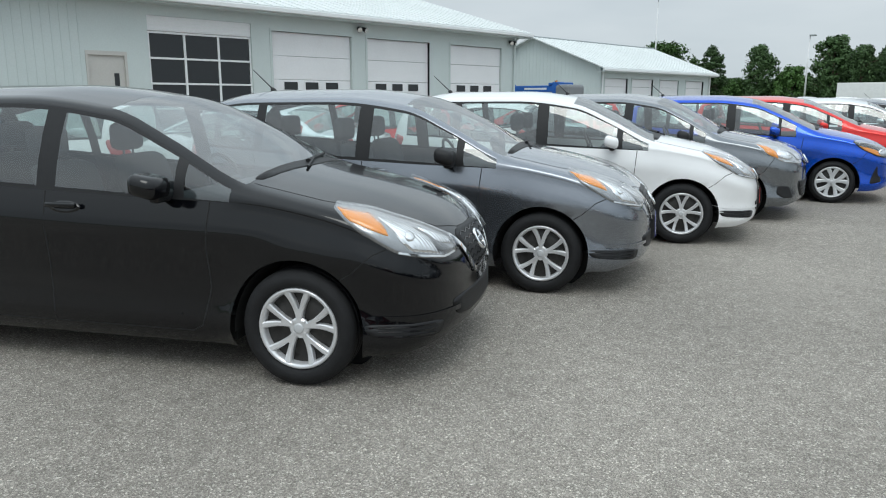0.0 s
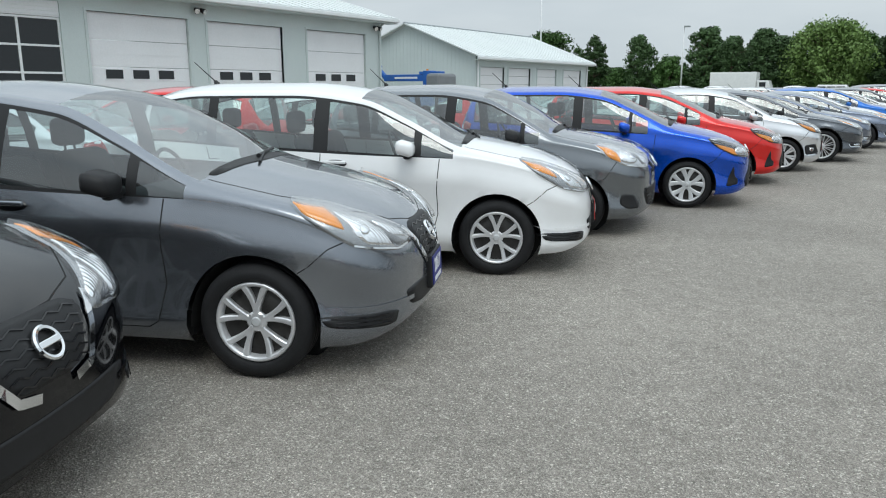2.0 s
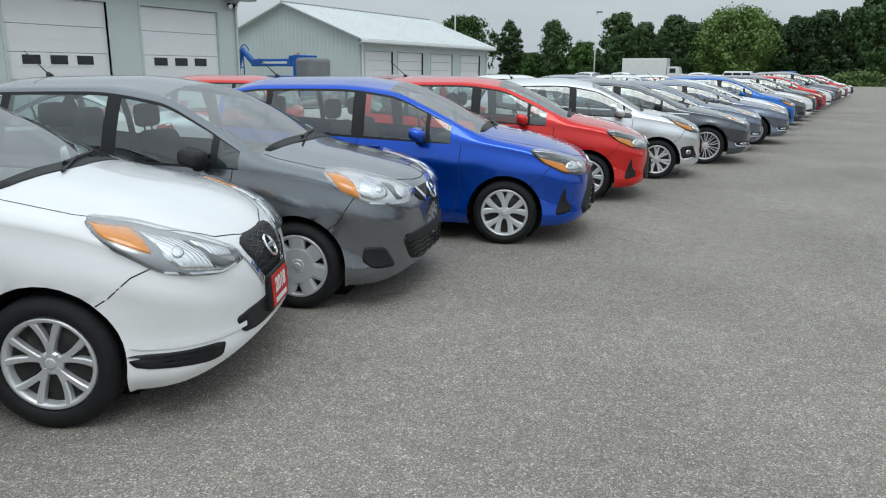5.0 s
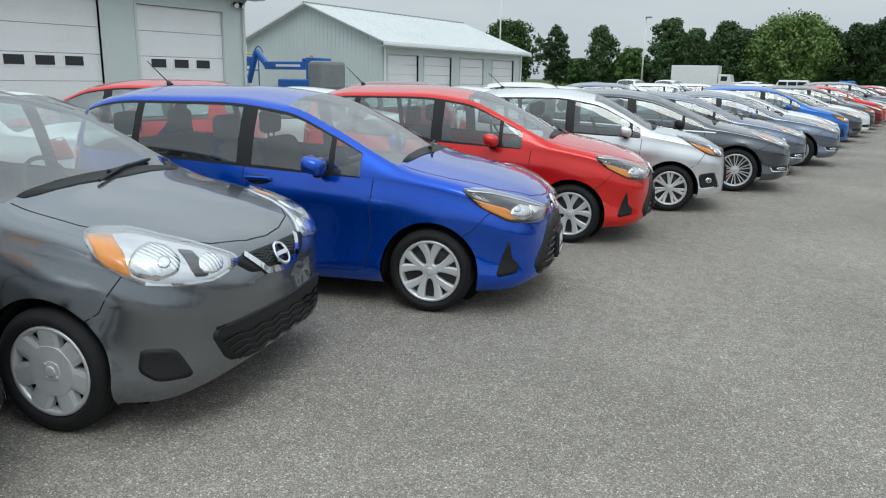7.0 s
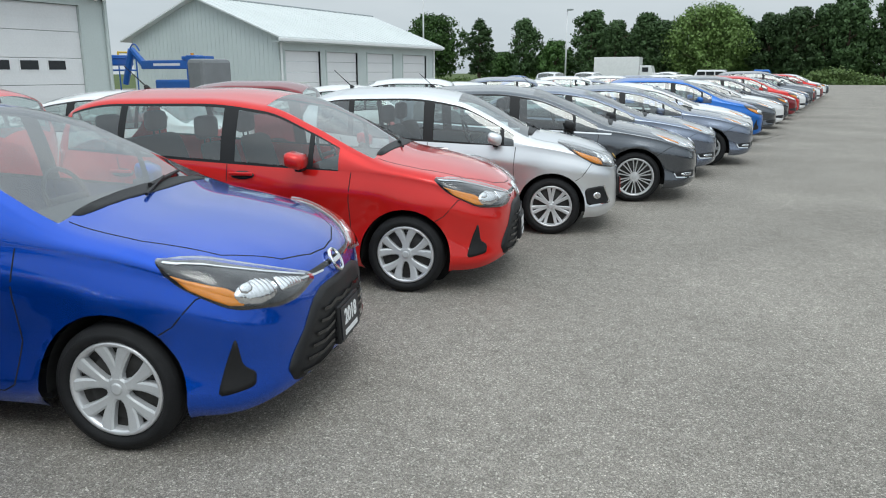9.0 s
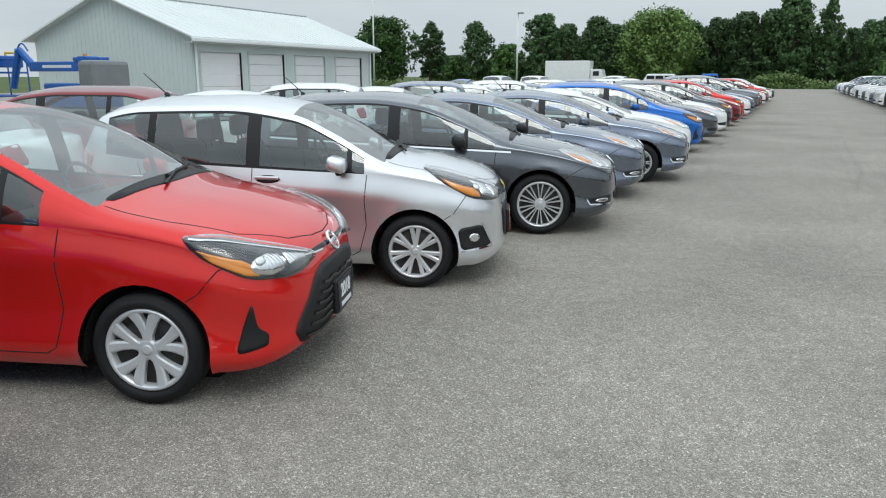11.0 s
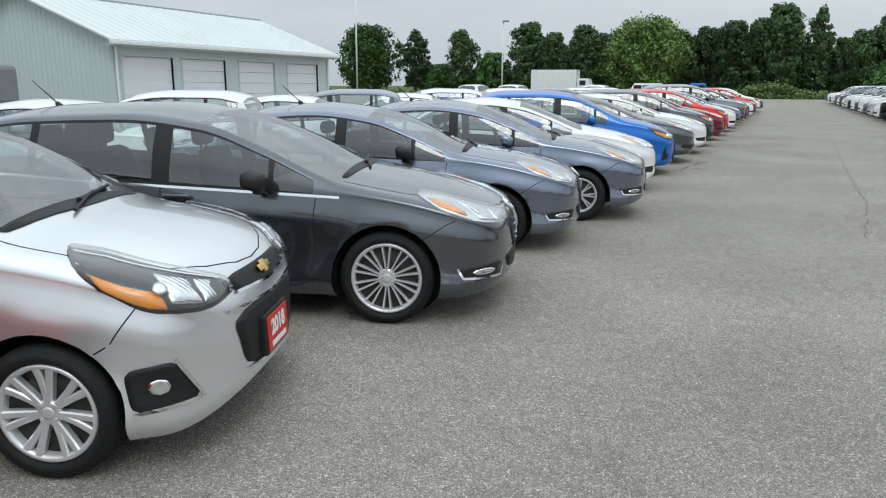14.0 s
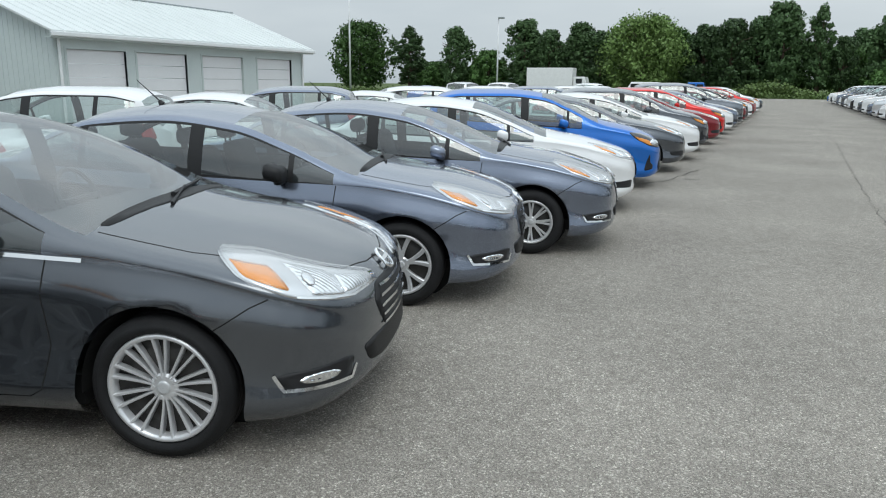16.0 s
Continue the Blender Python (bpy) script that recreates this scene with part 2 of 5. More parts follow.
M = {
    "asphalt": asphalt_material(),
    "black": paint("black_paint", (0.0016, 0.0018, 0.0028), 0.0, 0.15, 0.7),
    "gunmetal": paint("gunmetal_paint", (0.215, 0.230, 0.256), 0.85, 0.24),
    "white": paint("white_paint", (0.84, 0.84, 0.84), 0.0, 0.35),
    "grey": paint("grey_paint", (0.190, 0.203, 0.218), 0.85, 0.24),
    "blue": paint("blue_paint", (0.003, 0.075, 0.52), 0.72, 0.27),
    "red": paint("red_paint", (0.66, 0.016, 0.013), 0.30, 0.30),
    "silver": paint("silver_paint", (0.76, 0.77, 0.79), 0.80, 0.30),
    "charcoal": paint("charcoal_paint", (0.118, 0.128, 0.144), 0.85, 0.22),
    "slate": paint("slate_paint", (0.200, 0.228, 0.292), 0.85, 0.22),
    "skyblue": paint("bright_blue_paint", (0.012, 0.14, 0.52), 0.4, 0.35),
    "maroon": paint("maroon_paint", (0.20, 0.012, 0.018), 0.3, 0.35),
    "plastic": material("black_plastic", (0.012, 0.012, 0.013), 0.5, 0, 0, 0.35, 30, 0.15, 0.1),
    "gloss": material("gloss_black", (0.008, 0.008, 0.009), 0.12),
    "pit": material("dark_cavity", (0.010, 0.010, 0.010), 0.9),
    "rubber": material("tyre_rubber", (0.013, 0.013, 0.014), 0.7, 0, 0, 0.3, 14, 0.25, 0.3),
    "chrome": material("chrome", (0.82, 0.83, 0.84), 0.08, 1.0),
    "alloy": material("alloy", (0.70, 0.70, 0.71), 0.28, 0.5, 0, 0.5, 12, 0.06),
    "cover": material("wheel_cover_silver", (0.60, 0.61, 0.62), 0.4, 0.3, 0, 0.5, 12, 0.06),
    # brake steel darkened to hold the shade behind the spokes
    "brake": material("brake_steel", (0.040, 0.038, 0.036), 0.5, 0.5, 0, 0.5, 30, 0.3),
    "seat": material("seat_fabric", (0.035, 0.036, 0.040), 0.9, 0, 0, 0.2, 40, 0.2, 0.2),
    "lens": fluted("lamp_reflector"),
    "lamp_silver": material("lamp_housing_silver", (0.66, 0.67, 0.68), 0.22, 0.85, 1.0),
    "lamp_grey": material("lamp_housing_grey", (0.30, 0.31, 0.32), 0.25, 0.7, 1.0),
    "lamp_dark": material("lamp_housing_black", (0.020, 0.020, 0.022), 0.25, 0.0, 1.0),
    "amber": material("amber_lens", (0.78, 0.27, 0.02), 0.18, 0, 1.0, 0.5, 30, 0.12),
    "tail": material("red_lens", (0.35, 0.01, 0.01), 0.12, 0, 1.0),
    "glass": glass_material("window_glass", (0.82, 0.90, 0.885)),
    "tint": glass_material("dark_window_glass", (0.20, 0.23, 0.23)),
    "lampglass": glass_material("lamp_cover_glass", (0.97, 0.97, 0.97), 0.03),
    "siding": material("pale_grey_siding", (0.54, 0.60, 0.59), 0.55, 0, 0, 0.4, 0.7, 0.05, 0.0, 40),
    "doorwhite": material("white_door_paint", (0.78, 0.79, 0.80), 0.5, 0, 0, 0.4, 0.8, 0.04, 0.05, 30),
    "roof": material("pale_metal_roof", (0.66, 0.69, 0.68), 0.45, 0.1, 0, 0.5, 0.5, 0.05, 0.0, 30),
    "trim": material("grey_trim", (0.30, 0.33, 0.34), 0.5, 0, 0, 0.4, 1, 0.06),
    "whitetrim": material("white_trim", (0.76, 0.78, 0.78), 0.45, 0, 0, 0.4, 2, 0.05),
    "beige": material("beige_door_paint", (0.50, 0.49, 0.46), 0.5, 0, 0, 0.4, 2, 0.05),
    "darkglass": material("dark_pane", (0.012, 0.014, 0.016), 0.04, 0, 0, 0.6),
    "pole": material("galvanised_white", (0.72, 0.73, 0.74), 0.5, 0.1, 0, 0.4, 2, 0.08),
    "wood": material("weathered_pole", (0.30, 0.27, 0.23), 0.85, 0, 0, 0.3, 3, 0.2, 0.2),
    "liftblue": material("lift_blue_paint", (0.015, 0.11, 0.42), 0.35, 0, 0.3, 0.5, 3, 0.1),
    "yellow": material("yellow_paint", (0.70, 0.45, 0.03), 0.4, 0, 0.3, 0.5, 3, 0.1),
    "grey_box": material("grey_plastic_box", (0.20, 0.21, 0.22), 0.55, 0, 0, 0.4, 3, 0.1),
    "bark": material("bark", (0.10, 0.075, 0.055), 0.95, 0, 0, 0.2, 4, 0.3, 0.5),
    "leaf_dark": leaf_material("dark_leaf", (0.055, 0.100, 0.036)),
    "leaf_mid": leaf_material("mid_leaf", (0.064, 0.130, 0.032)),
    "leaf_light": leaf_material("light_leaf", (0.14, 0.22, 0.060)),
    "grass": leaf_material("grass_blade", (0.10, 0.15, 0.045)),
    "meadow": material("meadow_soil", (0.085, 0.115, 0.04), 0.95, 0, 0, 0.2, 0.15, 0.35, 0.4, 25),
    "plate_blue": material("blue_plate", (0.020, 0.025, 0.20), 0.4),
    "plate_red": material("red_plate", (0.55, 0.03, 0.02), 0.4),
    "plate_black": material("black_plate", (0.015, 0.015, 0.02), 0.4),
    "plate_white": material("white_plate_print", (0.80, 0.80, 0.80), 0.5),
    "gold": material("gold_badge", (0.70, 0.48, 0.16), 0.25, 0.9),
}


# ---- mesh helpers ----
def link_mesh(name, bm, mat, parent=None, label="", smooth=False, turn=True):
    if turn:
        bmesh.ops.recalc_face_normals(bm, faces=bm.faces)
    me = bpy.data.meshes.new(name)
    bm.to_mesh(me)
    bm.free()
    me.materials.append(mat)
    if smooth:
        me.polygons.foreach_set("use_smooth", [True] * len(me.polygons))
    ob = new(name, me)
    if parent:
        ob.parent = parent
    return tagged(ob, label)


def part(name, bm, mat, parent, label="", smooth=False, turn=True):
    return link_mesh(name, bm, mat, parent, label, smooth, turn)


def add_box(bm, x0, y0, z0, x1, y1, z1, bevel=0.0):
    r = bmesh.ops.create_cube(bm, size=1.0)
    bmesh.ops.scale(bm, vec=(abs(x1 - x0), abs(y1 - y0), abs(z1 - z0)), verts=r["verts"])
    bmesh.ops.translate(bm, vec=((x0 + x1) / 2, (y0 + y1) / 2, (z0 + z1) / 2), verts=r["verts"])
    if bevel:
        es = list({e for v in r["verts"] for e in v.link_edges})
        bmesh.ops.bevel(bm, geom=es, offset=bevel, segments=2, affect="EDGES", profile=0.5)
    return bm


def boxed(*dims, bevel=0.0):
    return add_box(bmesh.new(), *dims, bevel=bevel)


def add_tube(bm, a, b, r0, r1=None, seg=10):
    a, b = Vector(a), Vector(b)
    r = bmesh.ops.create_cone(bm, cap_ends=True, segments=seg, radius1=r0, radius2=r0 if r1 is None else r1, depth=(b - a).length)
    q = (b - a).to_track_quat("Z", "Y").to_matrix().to_4x4()
    bmesh.ops.transform(bm, matrix=Matrix.Translation((a + b) / 2) @ q, verts=r["verts"])
    return bm


def add_lathe(bm, profile, seg=40):
    """Turns (radius, y) points round the y axis."""
    rings = []
    for r, y in profile:
        rings.append([bm.verts.new((r * math.cos(2 * math.pi * k / seg), y, r * math.sin(2 * math.pi * k / seg))) for k in range(seg)])
    for a, b in zip(rings, rings[1:]):
        for k in range(seg):
            bm.faces.new((a[k], a[(k + 1) % seg], b[(k + 1) % seg], b[k]))
    return bm


def curve(points, x):
    """Smooth monotone interpolation through (x, value) points."""
    pts = sorted(points)
    if x <= pts[0][0]:
        return pts[0][1]
    if x >= pts[-1][0]:
        return pts[-1][1]
    n = len(pts)
    d = [(pts[i + 1][1] - pts[i][1]) / (pts[i + 1][0] - pts[i][0]) for i in range(n - 1)]
    m = [d[0]] + [0 if d[i - 1] * d[i] <= 0 else 2 * d[i - 1] * d[i] / (d[i - 1] + d[i]) for i in range(1, n - 1)] + [d[-1]]
    for i in range(n - 1):
        if x <= pts[i + 1][0]:
            h = pts[i + 1][0] - pts[i][0]
            s = (x - pts[i][0]) / h
            return ((1 + 2 * s) * (1 - s) ** 2 * pts[i][1] + s * (1 - s) ** 2 * h * m[i]
                    + s * s * (3 - 2 * s) * pts[i + 1][1] + s * s * (s - 1) * h * m[i + 1])


# ---- cars ----
from mathutils.bvhtree import BVHTree

SPEC = {
    # front axle at x = 0, nose forward; top: silhouette, belt: shoulder line
    "note": dict(wb=2.60, w=1.70, r=0.312, nose=0.80, tail=-3.31,
                 top=[(0.80, 0.56), (0.77, 0.66), (0.69, 0.765), (0.5, 0.885), (0.2, 0.99), (-0.1, 1.055), (-0.3, 1.10), (-0.75, 1.325), (-1.15, 1.49), (-1.75, 1.555), (-2.5, 1.55), (-3.0, 1.47), (-3.2, 1.18), (-3.29, 0.98), (-3.31, 0.6)],
                 belt=[(0.8, 0.50), (0.7, 0.62), (0.45, 0.77), (0.1, 0.885), (-0.3, 0.945), (-1.0, 0.965), (-2.0, 1.01), (-3.0, 1.07), (-3.31, 0.9)],
                 cowl=-0.30, head=-1.15, glass=(-0.36, -2.98), bpil=(-1.40, -1.52), apil=(-0.62, -0.68), cpil=(-2.36, -2.44), rear=(-3.02, -3.24), door=(-0.47, -1.46)),
    "micra": dict(wb=2.45, w=1.665, r=0.30, nose=0.76, tail=-3.05,
                  top=[(0.76, 0.60), (0.73, 0.72), (0.64, 0.83), (0.42, 0.93), (0.1, 1.01), (-0.2, 1.07), (-0.3, 1.11), (-0.7, 1.33), (-1.05, 1.48), (-1.6, 1.545), (-2.3, 1.535), (-2.7, 1.45), (-2.9, 1.15), (-3.0, 0.98), (-3.05, 0.6)],
                  belt=[(0.76, 0.54), (0.66, 0.68), (0.4, 0.80), (0.1, 0.88), (-0.3, 0.93), (-1.0, 0.95), (-2.0, 0.99), (-2.8, 1.05), (-3.05, 0.9)],
                  cowl=-0.28, head=-1.05, glass=(-0.40, -2.70), bpil=(-1.32, -1.43), apil=(-0.55, -0.60), cpil=(-2.2, -2.27), rear=(-2.74, -2.95), door=(-0.44, -1.37)),
    "yaris": dict(wb=2.51, w=1.695, r=0.30, nose=0.80, tail=-3.15,
                  top=[(0.80, 0.54), (0.77, 0.66), (0.69, 0.78), (0.45, 0.90), (0.15, 0.985), (-0.15, 1.045), (-0.28, 1.09), (-0.75, 1.32), (-1.15, 1.475), (-1.7, 1.53), (-2.4, 1.525), (-2.85, 1.44), (-3.02, 1.14), (-3.12, 0.96), (-3.15, 0.6)],
                  belt=[(0.8, 0.48), (0.7, 0.62), (0.45, 0.76), (0.1, 0.86), (-0.3, 0.915), (-1.0, 0.945), (-2.0, 1.00), (-2.9, 1.05), (-3.15, 0.9)],
                  cowl=-0.26, head=-1.15, glass=(-0.52, -2.82), bpil=(-1.36, -1.48), apil=(-0.72, -0.76), cpil=(-2.30, -2.36), rear=(-2.88, -3.07), door=(-0.42, -1.42)),
    "spark": dict(wb=2.385, w=1.60, r=0.297, nose=0.72, tail=-2.92,
                  top=[(0.72, 0.56), (0.69, 0.70), (0.60, 0.81), (0.40, 0.91), (0.1, 0.985), (-0.15, 1.03), (-0.27, 1.07), (-0.65, 1.28), (-1.0, 1.43), (-1.55, 1.50), (-2.2, 1.49), (-2.6, 1.41), (-2.78, 1.14), (-2.88, 0.96), (-2.92, 0.6)],
                  belt=[(0.72, 0.50), (0.62, 0.66), (0.4, 0.77), (0.1, 0.85), (-0.3, 0.905), (-1.0, 0.935), (-2.0, 0.99), (-2.7, 1.06), (-2.92, 0.9)],
                  cowl=-0.25, head=-1.0, glass=(-0.40, -2.5), bpil=(-1.24, -1.35), apil=(-0.50, -0.54), cpil=(-2.1, -2.16), rear=(-2.64, -2.82), door=(-0.38, -1.30)),
    "focus": dict(wb=2.648, w=1.79, r=0.325, nose=0.86, tail=-3.50,
                  top=[(0.86, 0.55), (0.83, 0.66), (0.74, 0.755), (0.5, 0.845), (0.2, 0.925), (-0.15, 0.99), (-0.36, 1.035), (-0.85, 1.25), (-1.35, 1.425), (-1.9, 1.485), (-2.6, 1.465), (-3.15, 1.36), (-3.35, 1.08), (-3.47, 0.93), (-3.5, 0.6)],
                  belt=[(0.86, 0.49), (0.75, 0.62), (0.5, 0.73), (0.1, 0.83), (-0.3, 0.885), (-1.0, 0.915), (-2.0, 0.96), (-3.1, 1.02), (-3.5, 0.85)],
                  cowl=-0.34, head=-1.35, glass=(-0.50, -2.95), bpil=(-1.52, -1.65), apil=(-0.78, -0.82), cpil=(-2.50, -2.56), rear=(-3.17, -3.40), door=(-0.48, -1.58)),
    "sedan": dict(wb=2.66, w=1.76, r=0.315, nose=0.87, tail=-3.65,
                  top=[(0.87, 0.54), (0.84, 0.65), (0.75, 0.745), (0.5, 0.835), (0.2, 0.915), (-0.15, 0.975), (-0.36, 1.015), (-0.85, 1.22), (-1.3, 1.37), (-1.85, 1.43), (-2.4, 1.395), (-2.75, 1.28), (-3.1, 1.07), (-3.3, 1.035), (-3.58, 1.01), (-3.64, 0.9), (-3.65, 0.6)],
                  belt=[(0.87, 0.48), (0.75, 0.62), (0.5, 0.72), (0.1, 0.82), (-0.3, 0.875), (-1.0, 0.90), (-2.0, 0.94), (-3.1, 0.985), (-3.5, 0.94), (-3.65, 0.8)],
                  cowl=-0.34, head=-1.30, glass=(-0.50, -2.85), bpil=(-1.50, -1.61), apil=(-0.80, -0.84), cpil=(-2.42, -2.47), rear=(-2.55, -3.08), door=(-0.48, -1.55)),
    "suv": dict(wb=2.70, w=1.86, r=0.36, nose=0.88, tail=-3.62,
                top=[(0.88, 0.66), (0.85, 0.84), (0.76, 0.95), (0.5, 1.02), (0.1, 1.09), (-0.2, 1.13), (-0.36, 1.18), (-0.8, 1.45), (-1.2, 1.63), (-1.8, 1.70), (-2.8, 1.68), (-3.3, 1.60), (-3.48, 1.3), (-3.58, 1.1), (-3.62, 0.7)],
                belt=[(0.88, 0.58), (0.75, 0.82), (0.5, 0.90), (0.1, 0.97), (-0.3, 1.03), (-1.0, 1.05), (-2.0, 1.09), (-3.3, 1.14), (-3.62, 0.95)],
                cowl=-0.34, head=-1.2, glass=(-0.50, -3.25), bpil=(-1.45, -1.57), apil=(-0.70, -0.74), cpil=(-2.45, -2.52), rear=(-3.32, -3.54), door=(-0.46, -1.5)),
}

NSIDE = 15   # rows from sill to belt


def section(s, x):
    """Half section (y, z) from sill to roof centre at station x."""
    T, half = curve(s["top"], x), s["w"] / 2
    B = min(curve(s["belt"], x), T - 0.03)
    x0 = 0.10
    if x > x0:
        q = min((x - x0) / (s["nose"] - x0), 1.0)
        half *= max(1 - q ** 4.2, 0.0) ** 0.44
    xr = s["tail"] + 0.55
    if x < xr:
        q = min((xr - x) / (xr - s["tail"]), 1.0)
        half *= max(1 - 0.35 * q ** 2 - 0.65 * q ** 9, 0.0)
    half = max(half, 0.0002)
    front = max(0.0, (x - 0.42) / (s["nose"] - 0.42))
    bot = 0.185 + 0.11 * front ** 2 + (0.10 * max(0.0, (s["tail"] + 0.5 - x) / 0.5))
    out = []
    for k in range(NSIDE):
        q = k / (NSIDE - 1)
        y = 0.93 + 0.075 * math.sin(min(q / 0.16, 1) * math.pi / 2) - 0.034 * math.sin(math.pi * min(max((q - 0.12) / 0.62, 0), 1)) ** 1.3 - 0.055 * max(0, (q - 0.74) / 0.26) ** 1.25
        if q < 0.75:
            y -= 0.011 * math.exp(-((q - 0.70) / 0.10) ** 2)
        out.append((half * y, bot + (B - bot) * q))
    yb = out[-1][0]
    h = T - B
    cr = min(0.062, 0.55 * h) + 0.014 * min(1, h / 0.3)
    ye = yb - 0.36 * max(h - cr, 0) - 0.0
    ye = max(ye, yb * 0.72)
    ze = T - cr
    rail = min(0.036, 0.35 * max(ze - B, 0.01))
    zt = ze - rail
    up = [(0.0, 0.0), (0.05, 0.0), (0.35, 0.0), (0.68, 0.0), (0.95, 0.0), (1.0, 0.0)]
    for q, _ in up[1:]:
        bow = 0.018 * math.sin(math.pi * q) * min(1, h / 0.3) * (half / (s["w"] / 2))
        out.append((yb + (ye - yb) * q * 0.94 + bow, B + (zt - B) * q))
    yt = out[-1][0]
    out.append((yt - 0.012, zt + rail * 0.55))
    yc = yt - 0.05 * min(1, yt / 0.3)
    out.append((yc, ze + 0.004))
    for f in (0.93, 0.8, 0.6, 0.4, 0.2, 0.0):
        out.append((yc * f, T - cr * f ** 2.4))
    return out


NROW = NSIDE + 5 + 2 + 6


def stations(s):
    keys = [s["cowl"], s["head"], *s["glass"], *s["bpil"], *s["apil"], *s["cpil"], *s["rear"]]
    xs = set(keys)
    x = s["tail"] + 0.05
    while x < s["nose"] - 0.30:
        if min(abs(x - k) for k in keys) > 0.022:
            xs.add(round(x, 4))
        x += 0.055
    for k in range(1, 15):
        xs.add(s["nose"] - 0.30 * (1 - math.sin(k / 14 * math.pi / 2)) ** 1.0)
    for k in (0, 0.004, 0.012, 0.025):
        xs.add(s["tail"] + k)
    return sorted(xs)


ARCH = 0.052   # gap between tyre and wheel opening


def car_shell(s):
    """Faces of the shell by region, wheel openings cut round."""
    xs = stations(s)
    verts, faces = [], {"body": [], "trim": [], "windshield": [], "rear_window": [], "door_window": [], "rear_door_window": [], "quarter_window": [], "rear_quarter_window": [], "pillar_cover": []}
    ra = s["r"] + ARCH
    inside = set()
    cols = []
    for x in xs:
        half = section(s, x)
        ring = [(x, -y, z) for y, z in half] + [(x, y, z) for y, z in reversed(half[:-1])]
        idx = []
        for j, p in enumerate(ring):
            row = min(j, len(ring) - 1 - j)
            px, py, pz = p
            if row < NSIDE - 1:
                for cx in (0.0, -s["wb"]):
                    dx, dz = px - cx, pz - s["r"]
                    d = math.hypot(dx, dz)
                    if d < ra + 0.15 and abs(py) > 0.3:
                        py += math.copysign(0.017 * (1 - max(d - ra, 0) / 0.15) ** 2, py)
                    if d < ra:
                        inside.add(len(verts))
                        if d < 1e-4:
                            dx, dz, d = 0, 1, 1
                        px, pz = cx + dx / d * ra, s["r"] + dz / d * ra
            idx.append(len(verts))
            verts.append((px, py, pz))
        cols.append(idx)
    g0, g1 = s["glass"]
    n = len(cols[0])
    for i in range(len(xs) - 1):
        xm = (xs[i] + xs[i + 1]) / 2
        for j in range(n - 1):
            f = (cols[i][j], cols[i + 1][j], cols[i + 1][j + 1], cols[i][j + 1])
            if all(v in inside for v in f):
                continue
            row = min(j, n - 2 - j)
            kind = "body"
            a = NSIDE - 1
            if a <= row <= a + 4 and g1 < xm < g0:
                kind = "trim" if row in (a, a + 4) else None
                if kind is None:
                    if s["bpil"][1] < xm < s["bpil"][0] or s["apil"][1] < xm < s["apil"][0] or s["cpil"][1] < xm < s["cpil"][0]:
                        kind = "pillar_cover"
                    elif xm > s["apil"][0]:
                        kind = "quarter_window"
                    elif xm > s["bpil"][0]:
                        kind = "door_window"
                    elif xm > s["cpil"][0]:
                        kind = "rear_door_window"
                    else:
                        kind = "rear_quarter_window"
            elif row >= a + 7 and s["head"] < xm < s["cowl"]:
                kind = "windshield"
            elif row >= a + 7 and s["rear"][1] < xm < s["rear"][0]:
                kind = "rear_window"
            faces[kind].append((f, j < n / 2))
    return verts, faces


def mesh_from(verts, flist):
    bm = bmesh.new()
    used = {}
    for f in flist:
        vs = []
        for k in f:
            if k not in used:
                used[k] = bm.verts.new(verts[k])
            if used[k] not in vs:
                vs.append(used[k])
        if len(vs) >= 3:
            try:
                bm.faces.new(vs)
            except ValueError:
                pass
    bmesh.ops.remove_doubles(bm, verts=bm.verts, dist=0.0004)
    return bm


class Skin:
    """Lays pieces on the shell: round(azimuth, z) from the front, side(x, z) from the right flank."""

    def __init__(self, s, verts, faces):
        self.s = s
        self.tree = BVHTree.FromPolygons([Vector(v) for v in verts], [tuple(f) for k in faces for f, _ in faces[k]], epsilon=0.0)

    def hit(self, o, d, off):
        p, nrm, _, _ = self.tree.ray_cast(Vector(o) + Vector((0.0007, 0.0009, 0.0006)), Vector(d))
        if p is None:
            return None
        if nrm.dot(Vector(d)) > 0:
            nrm = -nrm
        return p + nrm * off

    def round(self, a, z, off=0.004):
        c = Vector((self.s["nose"] - 0.95, 0, z))
        d = Vector((math.cos(radians(a)), -math.sin(radians(a)), 0))
        return self.hit(c + d * 3, -d, off)

    def front(self, y, z, off=0.004):
        return self.hit((3, y, z), (-1, 0, 0), off)

    def side(self, x, z, off=0.004):
        return self.hit((x, -3, z), (0, 1, 0), off)

    def top(self, x, y, off=0.004):
        return self.hit((x, y, 4), (0, 0, -1), off)


def smooth_loop(pts, steps=6):
    """A closed outline with edges cut into short steps."""
    out = []
    for _ in range(2):
        cut = []
        for k in range(len(pts)):
            (a, b), (c, d) = pts[k], pts[(k + 1) % len(pts)]
            cut += [(a * 0.86 + c * 0.14, b * 0.86 + d * 0.14), (a * 0.14 + c * 0.86, b * 0.14 + d * 0.86)]
        pts = cut
    steps = 2 if len(pts) > 24 else 3
    for k in range(len(pts)):
        (a, b), (c, d) = pts[k], pts[(k + 1) % len(pts)]
        out += [(a + (c - a) * q / steps, b + (d - b) * q / steps) for q in range(steps)]
    return out


def inset_loop(pts, f):
    ca, cb = sum(p[0] for p in pts) / len(pts), sum(p[1] for p in pts) / len(pts)
    return [(ca + (a - ca) * f, cb + (b - cb) * f) for a, b in pts]


